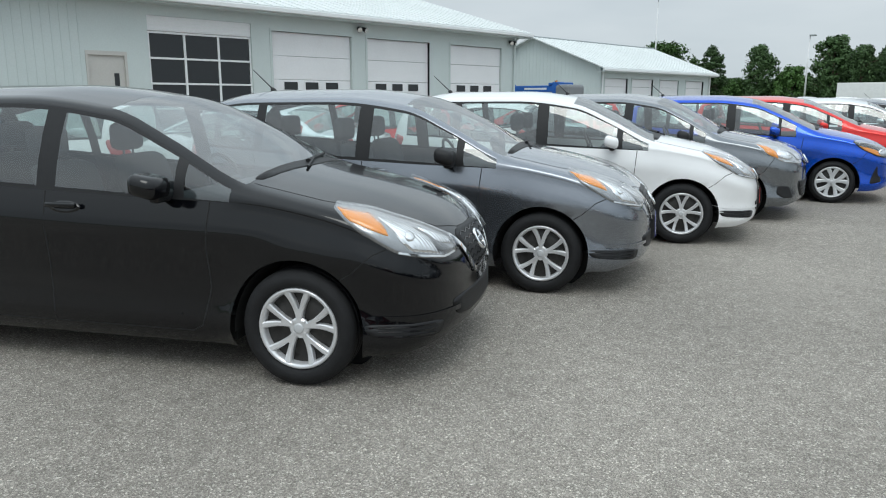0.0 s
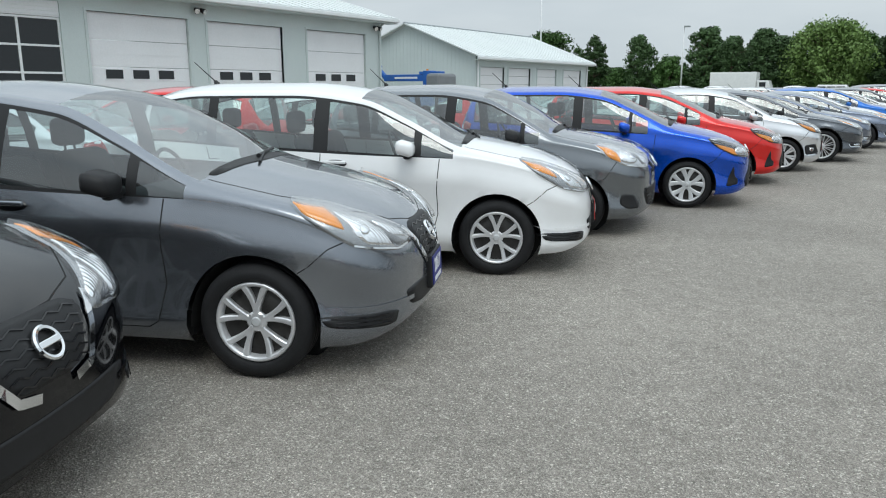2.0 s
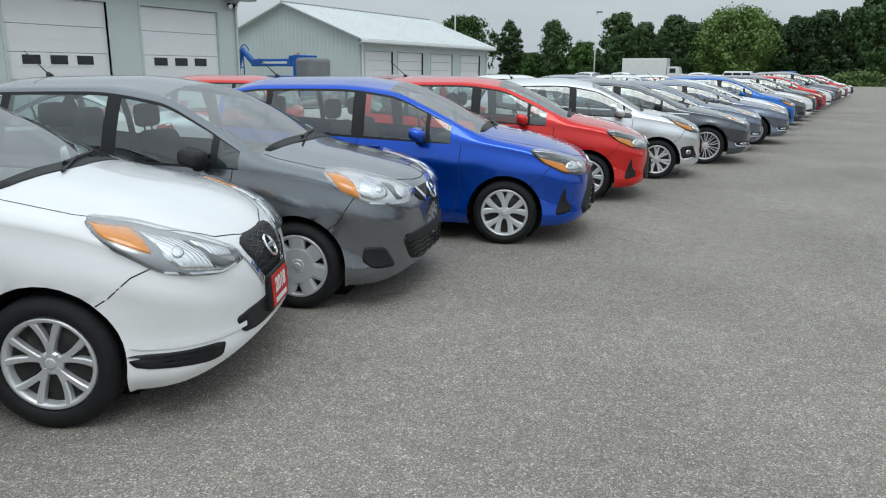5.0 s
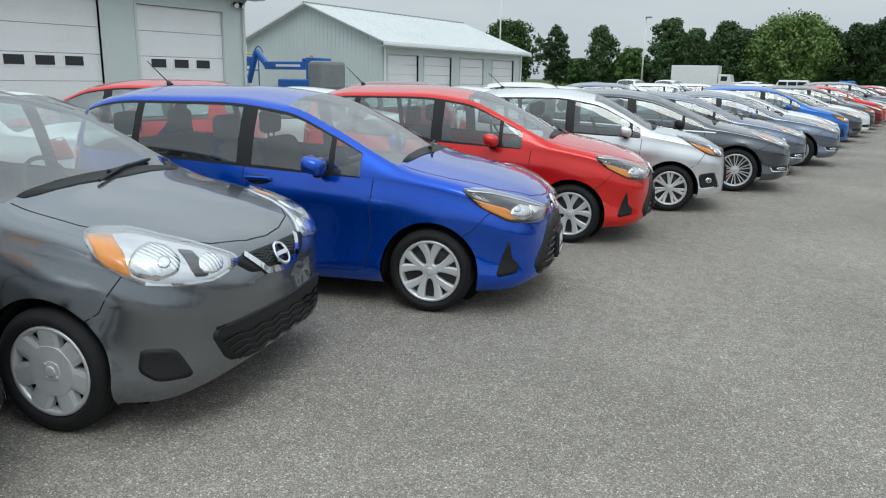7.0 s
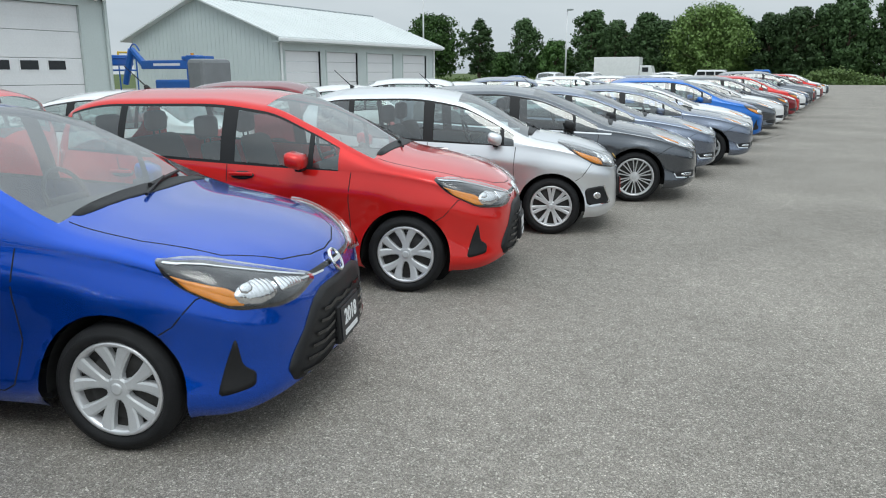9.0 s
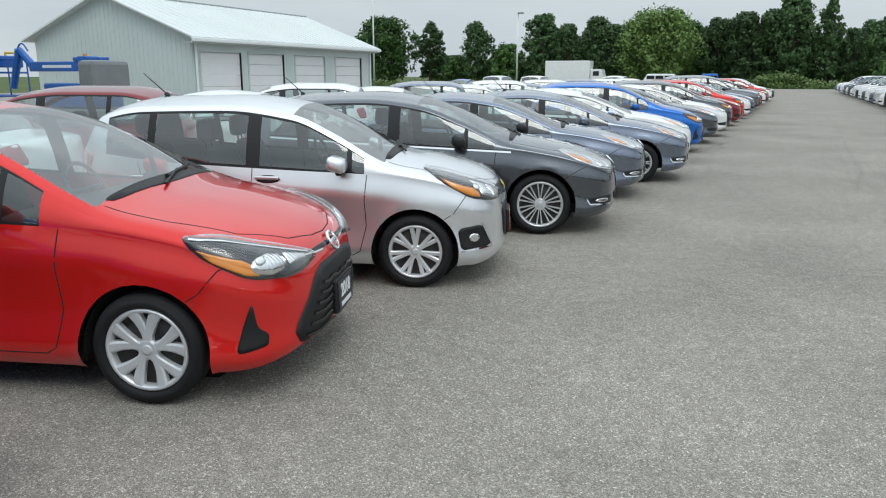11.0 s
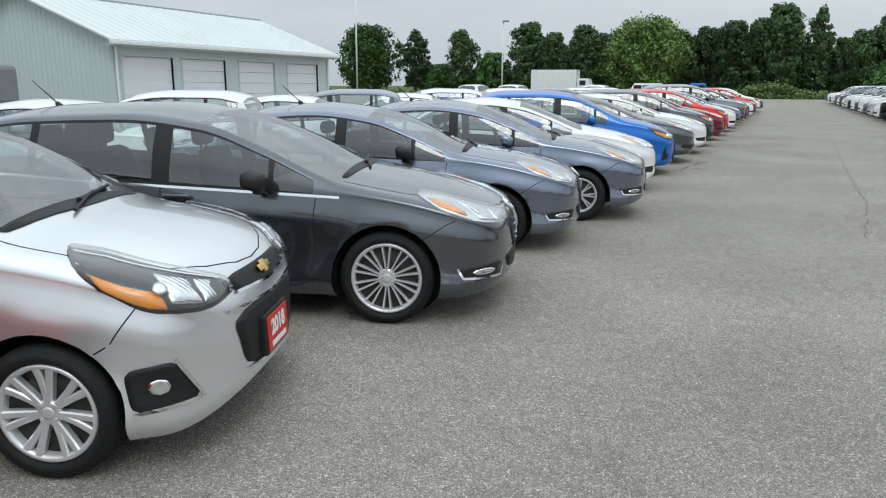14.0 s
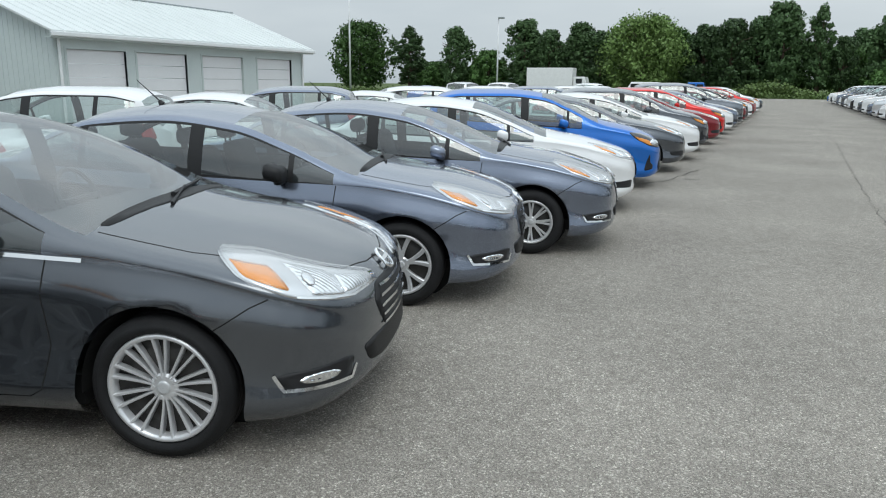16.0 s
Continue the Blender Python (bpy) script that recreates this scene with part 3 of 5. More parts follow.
def patch(way, outline, off=0.005, depth=0.012, rings=5, mirror=False, dome=0.0):
    """A raised panel that follows the shell inside the outline."""
    bm = bmesh.new()
    loop = smooth_loop(outline)
    ca, cb = sum(p[0] for p in outline) / len(outline), sum(p[1] for p in outline) / len(outline)
    levels = []
    c = way(ca, cb, off + dome)
    if c is None:
        return bm
    hub = bm.verts.new(c)
    for k in range(1, rings + 1):
        f = k / rings
        ring = []
        for a, b in loop:
            p = way(ca + (a - ca) * f, cb + (b - cb) * f, off + dome * (1 - f * f))
            ring.append(bm.verts.new(p if p is not None else c))
        levels.append(ring)
    skirt = []
    for a, b in loop:
        p = way(a, b, off - depth)
        skirt.append(bm.verts.new(p if p is not None else c))
    levels.append(skirt)
    n = len(loop)
    for k in range(n):
        bm.faces.new((hub, levels[0][k], levels[0][(k + 1) % n]))
    for a, b in zip(levels, levels[1:]):
        for k in range(n):
            bm.faces.new((a[k], b[k], b[(k + 1) % n], a[(k + 1) % n]))
    if mirror:
        bmesh.ops.scale(bm, vec=(1, -1, 1), verts=bm.verts)
    return bm


def band(way, line, width, off=0.0015, closed=False, mirror=False, both=False):
    """A narrow strip along a line on the shell."""
    bm = bmesh.new()
    fine = []
    m = len(line) if closed else len(line) - 1
    for k in range(m):
        (a, b), (c, d) = line[k], line[(k + 1) % len(line)]
        fine += [(a + (c - a) * q / 8, b + (d - b) * q / 8) for q in range(8)]
    if not closed:
        fine.append(line[-1])
    pts = [p for p in (way(a, b, off) for a, b in fine) if p is not None]
    low = [p for p in (way(a, b, off - 0.006) for a, b in fine) if p is not None]
    prev = None
    for k, p in enumerate(pts):
        q0, q1 = pts[max(k - 1, 0)], pts[min(k + 1, len(pts) - 1)]
        t = (q1 - q0)
        if t.length < 1e-6:
            continue
        nrm = (p - low[min(k, len(low) - 1)]).normalized()
        sd = t.normalized().cross(nrm) * width / 2
        row = [bm.verts.new(p - sd - nrm * 0.004), bm.verts.new(p - sd), bm.verts.new(p + sd), bm.verts.new(p + sd - nrm * 0.004)]
        if prev:
            for j in range(3):
                bm.faces.new((prev[j], prev[j + 1], row[j + 1], row[j]))
        prev = row
    if both or mirror:
        twin = bm.copy()
        bmesh.ops.scale(twin, vec=(1, -1, 1), verts=twin.verts)
        if mirror:
            bm.free()
            return twin
        me = bpy.data.meshes.new("band")
        twin.to_mesh(me)
        twin.free()
        bm.from_mesh(me)
        bpy.data.meshes.remove(me)
    return bm


def wheel(car, x, y, s, style, rim_r):
    """A wheel on the right flank (y < 0) or turned round for the left."""
    hub = new("wheel")
    hub.parent = car
    hub.matrix_basis = pose(x, y, s["r"], 0, 0, 0 if y < 0 else 180)
    tagged(hub, "black tyre on a silver wheel")
    r, wd = s["r"], 0.19
    key = (r, style, rim_r)
    if key not in WHEELS:
        me = []
        bm = bmesh.new()
        R0 = rim_r + 0.012
        add_lathe(bm, [(R0, 0.02), (R0 + 0.006, 0.0), (R0 + 0.02, -0.010), ((r + R0) / 2, -0.014), (r - 0.035, -0.008), (r - 0.012, 0.006), (r - 0.002, 0.028),
                       (r, 0.055), (r - 0.006, 0.058), (r - 0.006, 0.066), (r, 0.069), (r, 0.095), (r - 0.006, 0.098), (r - 0.006, 0.106), (r, 0.109), (r, wd - 0.05), (r - 0.012, wd), (R0, wd)], 56)
        me.append(("tyre", bm, M["rubber"], True))
        bm = bmesh.new()
        add_lathe(bm, [(rim_r + 0.013, 0.012), (rim_r + 0.008, 0.001), (rim_r - 0.004, 0.002), (rim_r - 0.014, 0.016), (rim_r - 0.02, 0.15)], 48)
        me.append(("rim", bm, M["alloy"], True))
        # plate across the whole rim; its dark colour stands for shade between spokes
        bm = bmesh.new()
        add_lathe(bm, [(rim_r - 0.016, 0.050), (rim_r * 0.76, 0.058), (rim_r * 0.72, 0.048), (rim_r * 0.36, 0.055), (0.001, 0.05)], 32)
        me.append(("brake_disc", bm, M["brake"] if style != "seven" else M["pit"], True))
        bm = bmesh.new()
        n, spread, w0, w1, dish = {"y5": (5, 0.30, 0.032, 0.036, 0.012), "seven": (7, 0.0, 0.085, 0.112, 0.004), "six": (5, 0.31, 0.046, 0.066, 0.006),
                                   "twin7": (7, 0.15, 0.026, 0.036, 0.010), "multi": (10, 0.125, 0.011, 0.016, 0.016), "ten": (8, 0.11, 0.018, 0.020, 0.012)}[style]

        def arm(a0, a1, f0, f1, b0, b1):
            """One spoke from the share f0 to f1 of the rim's radius."""
            rows = []
            for q in range(6):
                g = q / 5
                f = f0 + (f1 - f0) * g
                rr, an, ww = rim_r * f, a0 + (a1 - a0) * g, b0 + (b1 - b0) * g
                c = Vector((rr * math.cos(an), 0, rr * math.sin(an)))
                t = Vector((-math.sin(an), 0, math.cos(an))) * ww / 2
                yy = 0.004 + dish * (1 - f) + 0.010 * math.sin(math.pi * f)
                rows.append([bm.verts.new(c + t * k + Vector((0, yy + d, 0))) for k, d in ((-1, 0.035), (-1, 0.006), (-0.6, 0), (0.6, 0), (1, 0.006), (1, 0.035))])
            for a, b in zip(rows, rows[1:]):
                for j in range(5):
                    bm.faces.new((a[j], a[j + 1], b[j + 1], b[j]))

        for k in range(n):
            base = 2 * math.pi * k / n + math.pi / 2
            if style in ("y5", "six"):
                arm(base, base, 0.16, 0.50, w0 * 1.2, w0 * 1.1)
                for sg in (-1, 1):
                    arm(base + sg * 0.10, base + sg * spread, 0.28, 0.985, w0 * 0.72, w1)
            elif style == "seven":
                arm(base, base, 0.40, 0.985, w0 * 1.2, w1)
            else:
                for sg in (-1, 1):
                    arm(base + sg * spread * (0.9 if style == "multi" else 0.6), base + sg * spread, 0.16, 0.985, w0, w1)
        if style == "seven":
            add_lathe(bm, [(rim_r * 0.60, 0.02), (rim_r * 0.58, 0.008 + dish), (rim_r * 0.40, 0.010 + dish), (rim_r * 0.12, 0.012 + dish)], 42)
        add_lathe(bm, [(rim_r * 0.27, 0.04), (rim_r * 0.27, 0.016 + dish), (rim_r * 0.22, 0.008 + dish), (rim_r * 0.13, 0.006 + dish)], 28)
        if style != "six":
            nn = 4 if style in ("seven", "y5", "twin7") else 5
            for k in range(nn):
                a = 2 * math.pi * (k + 0.5) / nn
                add_tube(bm, (rim_r * 0.205 * math.cos(a), 0.02 + dish, rim_r * 0.205 * math.sin(a)), (rim_r * 0.205 * math.cos(a), 0.0035 + dish, rim_r * 0.205 * math.sin(a)), 0.0105, 0.009, 8)
        me.append(("spokes", bm, M["cover"] if style in ("seven", "six") else M["alloy"], False))
        bm = bmesh.new()
        add_lathe(bm, [(rim_r * 0.135, 0.010 + dish), (rim_r * 0.13, 0.002 + dish), (rim_r * 0.09, 0.0 + dish), (0.0005, 0.0 + dish)], 24)
        me.append(("centre_cap", bm, M["cover"], True))
        obs = []
        for nm, bm, mat, sm in me:
            ob = part(nm, bm, mat, hub, "", sm)
            obs.append(ob)
        WHEELS[key] = [(o.name.split(".")[0], o.data) for o in obs]
    else:
        for nm, data in WHEELS[key]:
            o = new(nm, data)
            o.parent = hub


WHEELS = {}
FONT = {}


def lettering(text, size, mat, parent, m, name="lettering"):
    cu = bpy.data.curves.new(name, "FONT")
    cu.body, cu.size, cu.align_x, cu.align_y, cu.extrude = text, size, "CENTER", "CENTER", 0.0008
    cu.offset = 0.004 * size / 0.1
    tmp = bpy.data.objects.new(name, cu)
    scene.collection.objects.link(tmp)
    bpy.context.view_layer.update()
    me = bpy.data.meshes.new_from_object(tmp.evaluated_get(bpy.context.evaluated_depsgraph_get()))
    bpy.data.objects.remove(tmp)
    me.materials.clear()
    me.materials.append(mat)
    ob = new(name, me)
    ob.parent = parent
    ob.matrix_basis = m
    return ob


def on_face(p, nrm):
    """A pose on the shell: x along the face, z outwards."""
    z = nrm.normalized()
    x = Vector((0, 0, 1)).cross(z).normalized()
    y = z.cross(x)
    m = Matrix((x, y, z)).transposed().to_4x4()
    m.translation = p
    return m


def car(kind, colour, label, style="y5", rim_r=0.205, face="wing", lite=False, plate=None, dark=None, mirror_dark=False, chrome_belt=False):
    """A parked car, front axle centre at its origin, facing +x."""
    s = SPEC[kind]
    top = new("car")
    tagged(top, label, "car", "parked cars")
    verts, faces = car_shell(s)
    skin = Skin(s, verts, faces)
    body = part("body", mesh_from(verts, [f for f, _ in faces["body"]]), M[colour], top, "", True, False)
    for nm in ("windshield", "rear_window"):
        part(nm, mesh_from(verts, [f for f, _ in faces[nm]]), M["glass"], top, "", True, False)
    for right in (True, False):
        for nm in ("door_window", "rear_door_window", "quarter_window", "rear_quarter_window"):
            fl = [f for f, r in faces[nm] if r == right]
            if fl:
                part(nm, mesh_from(verts, fl), M["glass"], top, "", True, False)
        part("window_trim", mesh_from(verts, [f for f, r in faces["trim"] + faces["pillar_cover"] if r == right]), M["plastic"], top, "black window surround", True, False)
    ra, half = s["r"] + ARCH, s["w"] / 2
    # dark underbody, wheel wells, cabin floor
    bm = bmesh.new()
    add_box(bm, s["tail"] + 0.25, -half + 0.30, 0.20, s["nose"] - 0.25, half - 0.30, 0.30)
    add_box(bm, -s["wb"] + ra + 0.02, -half + 0.09, 0.20, -ra - 0.02, half - 0.09, 0.34)
    part("underbody", bm, M["pit"], top)
    for cx in (0.0, -s["wb"]):
        for sg in (-1, 1):
            bm = bmesh.new()
            add_tube(bm, (cx, sg * (half - 0.42), s["r"]), (cx, sg * (half - 0.40), s["r"]), ra + 0.01, None, 28)
            prev = None
            for k in range(21):
                a = math.pi * k / 20
                p = [bm.verts.new((cx + (ra + 0.004) * math.cos(a), sg * yy, s["r"] - 0.05 + (ra + 0.05) * math.sin(a))) for yy in (half * 0.955, half - 0.41)]
                if prev:
                    bm.faces.new((prev[0], prev[1], p[1], p[0]))
                prev = p
            part("wheel_well", bm, M["pit"], top)
    for cx in (0.0, -s["wb"]):
        for sg in (-1, 1):
            wheel(top, cx, sg * (half - 0.012), s, style, rim_r)
    # lamps
    zn = curve(s["top"], s["nose"] - 0.09)   # bonnet edge
    LAMPS = {"wing": [(67, zn + 0.20), (52, zn + 0.165), (36, zn + 0.08), (23, zn - 0.015), (22, zn - 0.075), (34, zn - 0.085), (49, zn - 0.035), (61, zn + 0.10)],
             "round": [(64, zn + 0.135), (50, zn + 0.125), (34, zn + 0.06), (21, zn - 0.025), (22, zn - 0.07), (33, zn - 0.10), (48, zn - 0.075), (59, zn + 0.02)],
             "hex": [(66, zn + 0.125), (52, zn + 0.105), (36, zn + 0.035), (20, zn - 0.045), (20, zn - 0.075), (34, zn - 0.115), (48, zn - 0.09), (60, zn + 0.02)],
             "bow": [(66, zn + 0.17), (52, zn + 0.14), (36, zn + 0.06), (23, zn - 0.01), (23, zn - 0.07), (34, zn - 0.095), (48, zn - 0.06), (60, zn + 0.07)],
             "slit": [(68, zn + 0.16), (52, zn + 0.13), (32, zn + 0.04), (18, zn - 0.015), (17, zn - 0.06), (34, zn - 0.065), (50, zn - 0.015), (62, zn + 0.075)]}
    lamp = LAMPS[face]
    mixp = lambda p, q, f: (p[0] + (q[0] - p[0]) * f, p[1] + (q[1] - p[1]) * f)

    def along(pts, u):
        k = min(int(u * 3), 2)
        return mixp(pts[k], pts[k + 1], u * 3 - k)

    def inlamp(u, v):
        """A spot in the lamp: u from the outer tip inwards, v from the lower to the upper edge."""
        return mixp(along([lamp[7], lamp[6], lamp[5], lamp[4]], u), along(lamp[:4], u), v)

    def field(u0, u1, v0, v1, lean=0.0):
        n = [k / 4 for k in range(5)]
        return [inlamp(u0 + (u1 - u0) * q, v1) for q in n] + [inlamp(u1 + lean, v0 + (v1 - v0) * q) for q in (0.66, 0.33)] + [inlamp(u0 + lean + (u1 - u0) * q, v0) for q in reversed(n)] + [inlamp(u0 + lean * 0.5, v0 + (v1 - v0) * q) for q in (0.33, 0.66)]

    def disc(u, v, ra_, rz):
        a, b = inlamp(u, v)
        return [(a + ra_ * math.cos(q), b + rz * math.sin(q)) for q in [k * math.pi / 4 for k in range(8)]]

    housing = {"wing": "lamp_grey", "round": "lamp_silver", "hex": "lamp_dark", "bow": "lamp_dark", "slit": "lamp_silver"}[face]
    AMBER = {"wing": (0.03, 0.30, 0.42, 0.90, 0.02), "round": (0.02, 0.20, 0.10, 0.90, 0.06), "hex": (0.04, 0.36, 0.10, 0.50, 0.05), "bow": (0.08, 0.42, 0.10, 0.46, 0.03), "slit": (0.05, 0.30, 0.22, 0.70, 0.02)}
    BOWL = {"wing": (0.33, 0.56, 0.14, 0.84, 0.10), "slit": (0.40, 0.60, 0.14, 0.86, 0.03), "bow": (0.50, 0.68, 0.22, 0.82, -0.02)}
    INNER = {"wing": (0.62, 0.92, 0.46, 0.86, 0.02), "slit": (0.64, 0.90, 0.20, 0.78, 0.0), "bow": (0.72, 0.86, 0.22, 0.80, -0.04), "hex": (0.68, 0.90, 0.40, 0.78, 0.0)}
    for mir in (False, True):
        sg = -1 if mir else 1
        unit = part("headlight", patch(skin.round, lamp, 0.004, 0.014, 6, mir), M[housing], top, "clear headlight with chrome reflector", True)
        part("indicator", patch(skin.round, field(*AMBER[face]), 0.007, 0.005, 4, mir, 0.004), M["amber"], unit, "amber turn signal lens", True)
        if face in BOWL:
            part("reflector", patch(skin.round, field(*BOWL[face]), 0.007, 0.005, 5, mir, 0.010), M["lens"], unit, "", True)
        else:
            part("reflector", patch(skin.round, disc(0.42 if face == "round" else 0.52, 0.50, 6.6, 0.068) if face == "round" else disc(0.52, 0.42, 6.4, 0.050), 0.007, 0.005, 5, mir, 0.012), M["lens"], unit, "", True)
        if face in INNER:
            part("inner_reflector", patch(skin.round, field(*INNER[face]), 0.007, 0.005, 5, mir, 0.008), M["lens"], unit, "", True)
        else:
            part("inner_reflector", patch(skin.round, disc(0.76, 0.50, 4.4, 0.042), 0.007, 0.005, 5, mir, 0.010), M["lens"], unit, "", True)
        if not lite:
            if face == "wing":
                part("lamp_fin", patch(skin.round, [inlamp(0.56, 0.82), inlamp(0.62, 0.80), inlamp(0.80, 0.30), inlamp(0.90, 0.12), inlamp(0.70, 0.12)], 0.008, 0.005, 3, mir, 0.004), M["lamp_dark"], unit, "", True)
            low = [(sg * a, b) for a, b in [inlamp(q, 0.05) for q in (0.34, 0.5, 0.7, 0.9)]]
            up = [(sg * a, b) for a, b in [inlamp(q, 0.92) for q in (0.06, 0.3, 0.55, 0.8, 0.95)]]
            part("lamp_rim", band(skin.round, up if face in ("hex", "bow") else low, 0.010, 0.009), M["chrome"], unit)
            if face == "round":
                part("lamp_divider", patch(skin.round, field(0.58, 0.66, 0.2, 0.8, 0.03), 0.008, 0.004, 3, mir), M["lamp_dark"], unit, "", True)
            if face == "hex":
                part("chrome_strip", band(skin.round, [(sg * 25, zn - 0.045), (sg * 17, zn - 0.058), (sg * 11, zn - 0.063)], 0.010, 0.008), M["chrome"], unit)
            part("lamp_bulb", patch(skin.round, disc(0.46, 0.5, 1.7, 0.020), 0.019, 0.006, 3, mir, 0.004), M["chrome"], unit, "", True)
            part("lens_cover", patch(skin.round, inset_loop(lamp, 0.985), 0.026, 0.024, 6, mir), M["lampglass"], unit, "", True)
    # face
    zb = 0.20
    if face in ("wing", "round"):
        g = [(-19, zn + 0.015), (19, zn + 0.015), (13, zn - 0.20), (-13, zn - 0.20)] if face == "wing" else [(-24, zn - 0.03), (24, zn - 0.03), (15, zn - 0.13), (-15, zn - 0.13)]
        gr = part("grille", patch(skin.round, g, 0.006, 0.012, 6), M["plastic"], top, "black mesh grille", True)
        w1 = 0.034
        for sg in (-1, 1):
            line = [(sg * 24, zn + 0.00), (sg * 19.5, zn - 0.06), (sg * 12, zn - 0.215), (sg * 6, zn - 0.235)] if face == "wing" else [(sg * 17, zn - 0.03), (sg * 9, zn - 0.135), (0, zn - 0.15)]
            part("chrome_strip", band(skin.round, line, w1, 0.012), M["chrome"], gr, "chrome wing trim")
        if not lite:
            for k in range(6):
                zz = (zn - 0.015 - k * 0.033) if face == "wing" else (zn - 0.045 - k * 0.015)
                e = 16 - k * 0.8
                part("grille_bar", band(skin.round, [(-e + 2 * e * q / 10, zz + (0.007 if q % 2 else -0.007)) for q in range(11)], 0.006, 0.010), M["gloss"], gr)
        bz = zn - 0.085
    elif face == "hex":
        g = [(-21, zn - 0.115), (21, zn - 0.115), (35, zb + 0.15), (32, zb + 0.06), (-32, zb + 0.06), (-35, zb + 0.15)]
        gr = part("grille", patch(skin.round, g, 0.006, 0.012, 6), M["plastic"], top, "large black lower grille", True)
        part("upper_slot", patch(skin.round, [(-30, zn - 0.035), (30, zn - 0.035), (24, zn - 0.06), (-24, zn - 0.06)], 0.005, 0.01, 3), M["gloss"], gr)
        for k in range(6):
            zz = zb + 0.10 + k * 0.048
            e = 30 - k * 2.4
            part("grille_bar", band(skin.round, [(-e, zz), (-e * 0.75, zz - 0.010), (-e * 0.5, zz + 0.004), (-e * 0.25, zz - 0.010), (0, zz + 0.004), (e * 0.25, zz - 0.010), (e * 0.5, zz + 0.004), (e * 0.75, zz - 0.010), (e, zz)], 0.016, 0.016), M["gloss"], gr)
        bz = zn - 0.055
    elif face == "bow":
        gr = part("grille", patch(skin.round, [(-24, zn - 0.01), (24, zn - 0.01), (20, zn - 0.09), (-20, zn - 0.09)], 0.006, 0.012, 5), M["plastic"], top, "black grille with chrome frame", True)
        part("lower_grille", patch(skin.round, [(-26, zn - 0.16), (26, zn - 0.16), (20, zb + 0.14), (-20, zb + 0.14)], 0.006, 0.012, 5), M["plastic"], gr, "", True)
        for zz, e in ((zn - 0.095, 21), (zn - 0.155, 27), (zb + 0.13, 20)):
            part("chrome_strip", band(skin.round, [(-e, zz + 0.015), (0, zz), (e, zz + 0.015)], 0.014, 0.012), M["chrome"], gr)
        bz = zn - 0.045
    else:
        gr = part("grille", patch(skin.round, [(-17, zn - 0.06), (17, zn - 0.06), (21, zn - 0.15), (14, zn - 0.30), (-14, zn - 0.30), (-21, zn - 0.15)], 0.006, 0.012, 6), M["plastic"], top, "black grille with chrome bars", True)
        if not lite:
            for k in range(5):
                zz = zn - 0.09 - k * 0.045
                part("grille_bar", band(skin.round, [(-18 + abs(k - 2), zz), (0, zz - 0.004), (18 - abs(k - 2), zz)], 0.014, 0.013), M["chrome"], gr)
        bz = zn - 0.02
    if not lite:
        p, q = skin.round(0, bz, 0.012), skin.round(0, bz, 0.02)
        m = on_face(p, q - p)
        if face == "bow":
            bm = bmesh.new()
            add_box(bm, -0.075, -0.018, 0, 0.075, 0.018, 0.012, 0.004)
            add_box(bm, -0.03, -0.032, 0, 0.03, 0.032, 0.0125, 0.004)
            b = part("badge", bm, M["gold"], gr, "plain gold badge", True)
        else:
            bm = bmesh.new()
            prof = [(0.066, 0.0), (0.066, -0.008), (0.060, -0.014), (0.050, -0.012), (0.048, -0.002)]
            add_lathe(bm, prof, 28)
            bmesh.ops.rotate(bm, verts=bm.verts, cent=(0, 0, 0), matrix=Matrix.Rotation(radians(-90), 3, "X"))
            add_box(bm, -0.058, -0.013, 0.0, 0.058, 0.013, 0.013, 0.004)
            b = part("badge", bm, M["chrome"], gr, "plain chrome ring badge", False)
        b.matrix_basis = m
    # lower intake, skirt line, fog pockets
    if face in ("wing", "slit", "round"):
        low = part("lower_intake", patch(skin.round, [(-34, zb + 0.30), (34, zb + 0.30), (28, zb + 0.09), (-28, zb + 0.09)] if face == "round" else [(-30, zb + 0.24), (30, zb + 0.24), (26, zb + 0.12), (-26, zb + 0.12)], 0.005, 0.01, 5), M["plastic"], top, "black lower intake", True)
        if face == "round" and not lite:
            for k in range(4):
                zz = zb + 0.115 + k * 0.034
                e = 25 + k * 1.6
                part("intake_bar", band(skin.round, [(-e + 2 * e * q / 12, zz + (0.009 if q % 2 else -0.009)) for q in range(13)], 0.010, 0.011), M["gloss"], low)
            part("plate_bar", band(skin.round, [(-31, zb + 0.265), (0, zb + 0.262), (31, zb + 0.265)], 0.05, 0.014), M["plastic"], low)
    for mir in (False, True):
        fog = {"wing": [(60, zb + 0.165), (34, zb + 0.150), (36, zb + 0.075), (57, zb + 0.10)], "round": [(50, zb + 0.25), (42, zb + 0.24), (38, zb + 0.10), (47, zb + 0.10), (51, zb + 0.15)],
               "hex": [(48, zb + 0.36), (46.5, zb + 0.22), (43.5, zb + 0.18), (44, zb + 0.12), (53, zb + 0.09), (50.5, zb + 0.22)], "bow": [(54, zb + 0.29), (43, zb + 0.32), (37, zb + 0.14), (53, zb + 0.11)],
               "slit": [(56, zb + 0.20), (34, zb + 0.22), (36, zb + 0.12), (54, zb + 0.13)]}[face]
        fg = part("fog_pocket", patch(skin.round, fog, 0.005, 0.012, 4, mir), M["plastic"], top, "black lower vent", True)
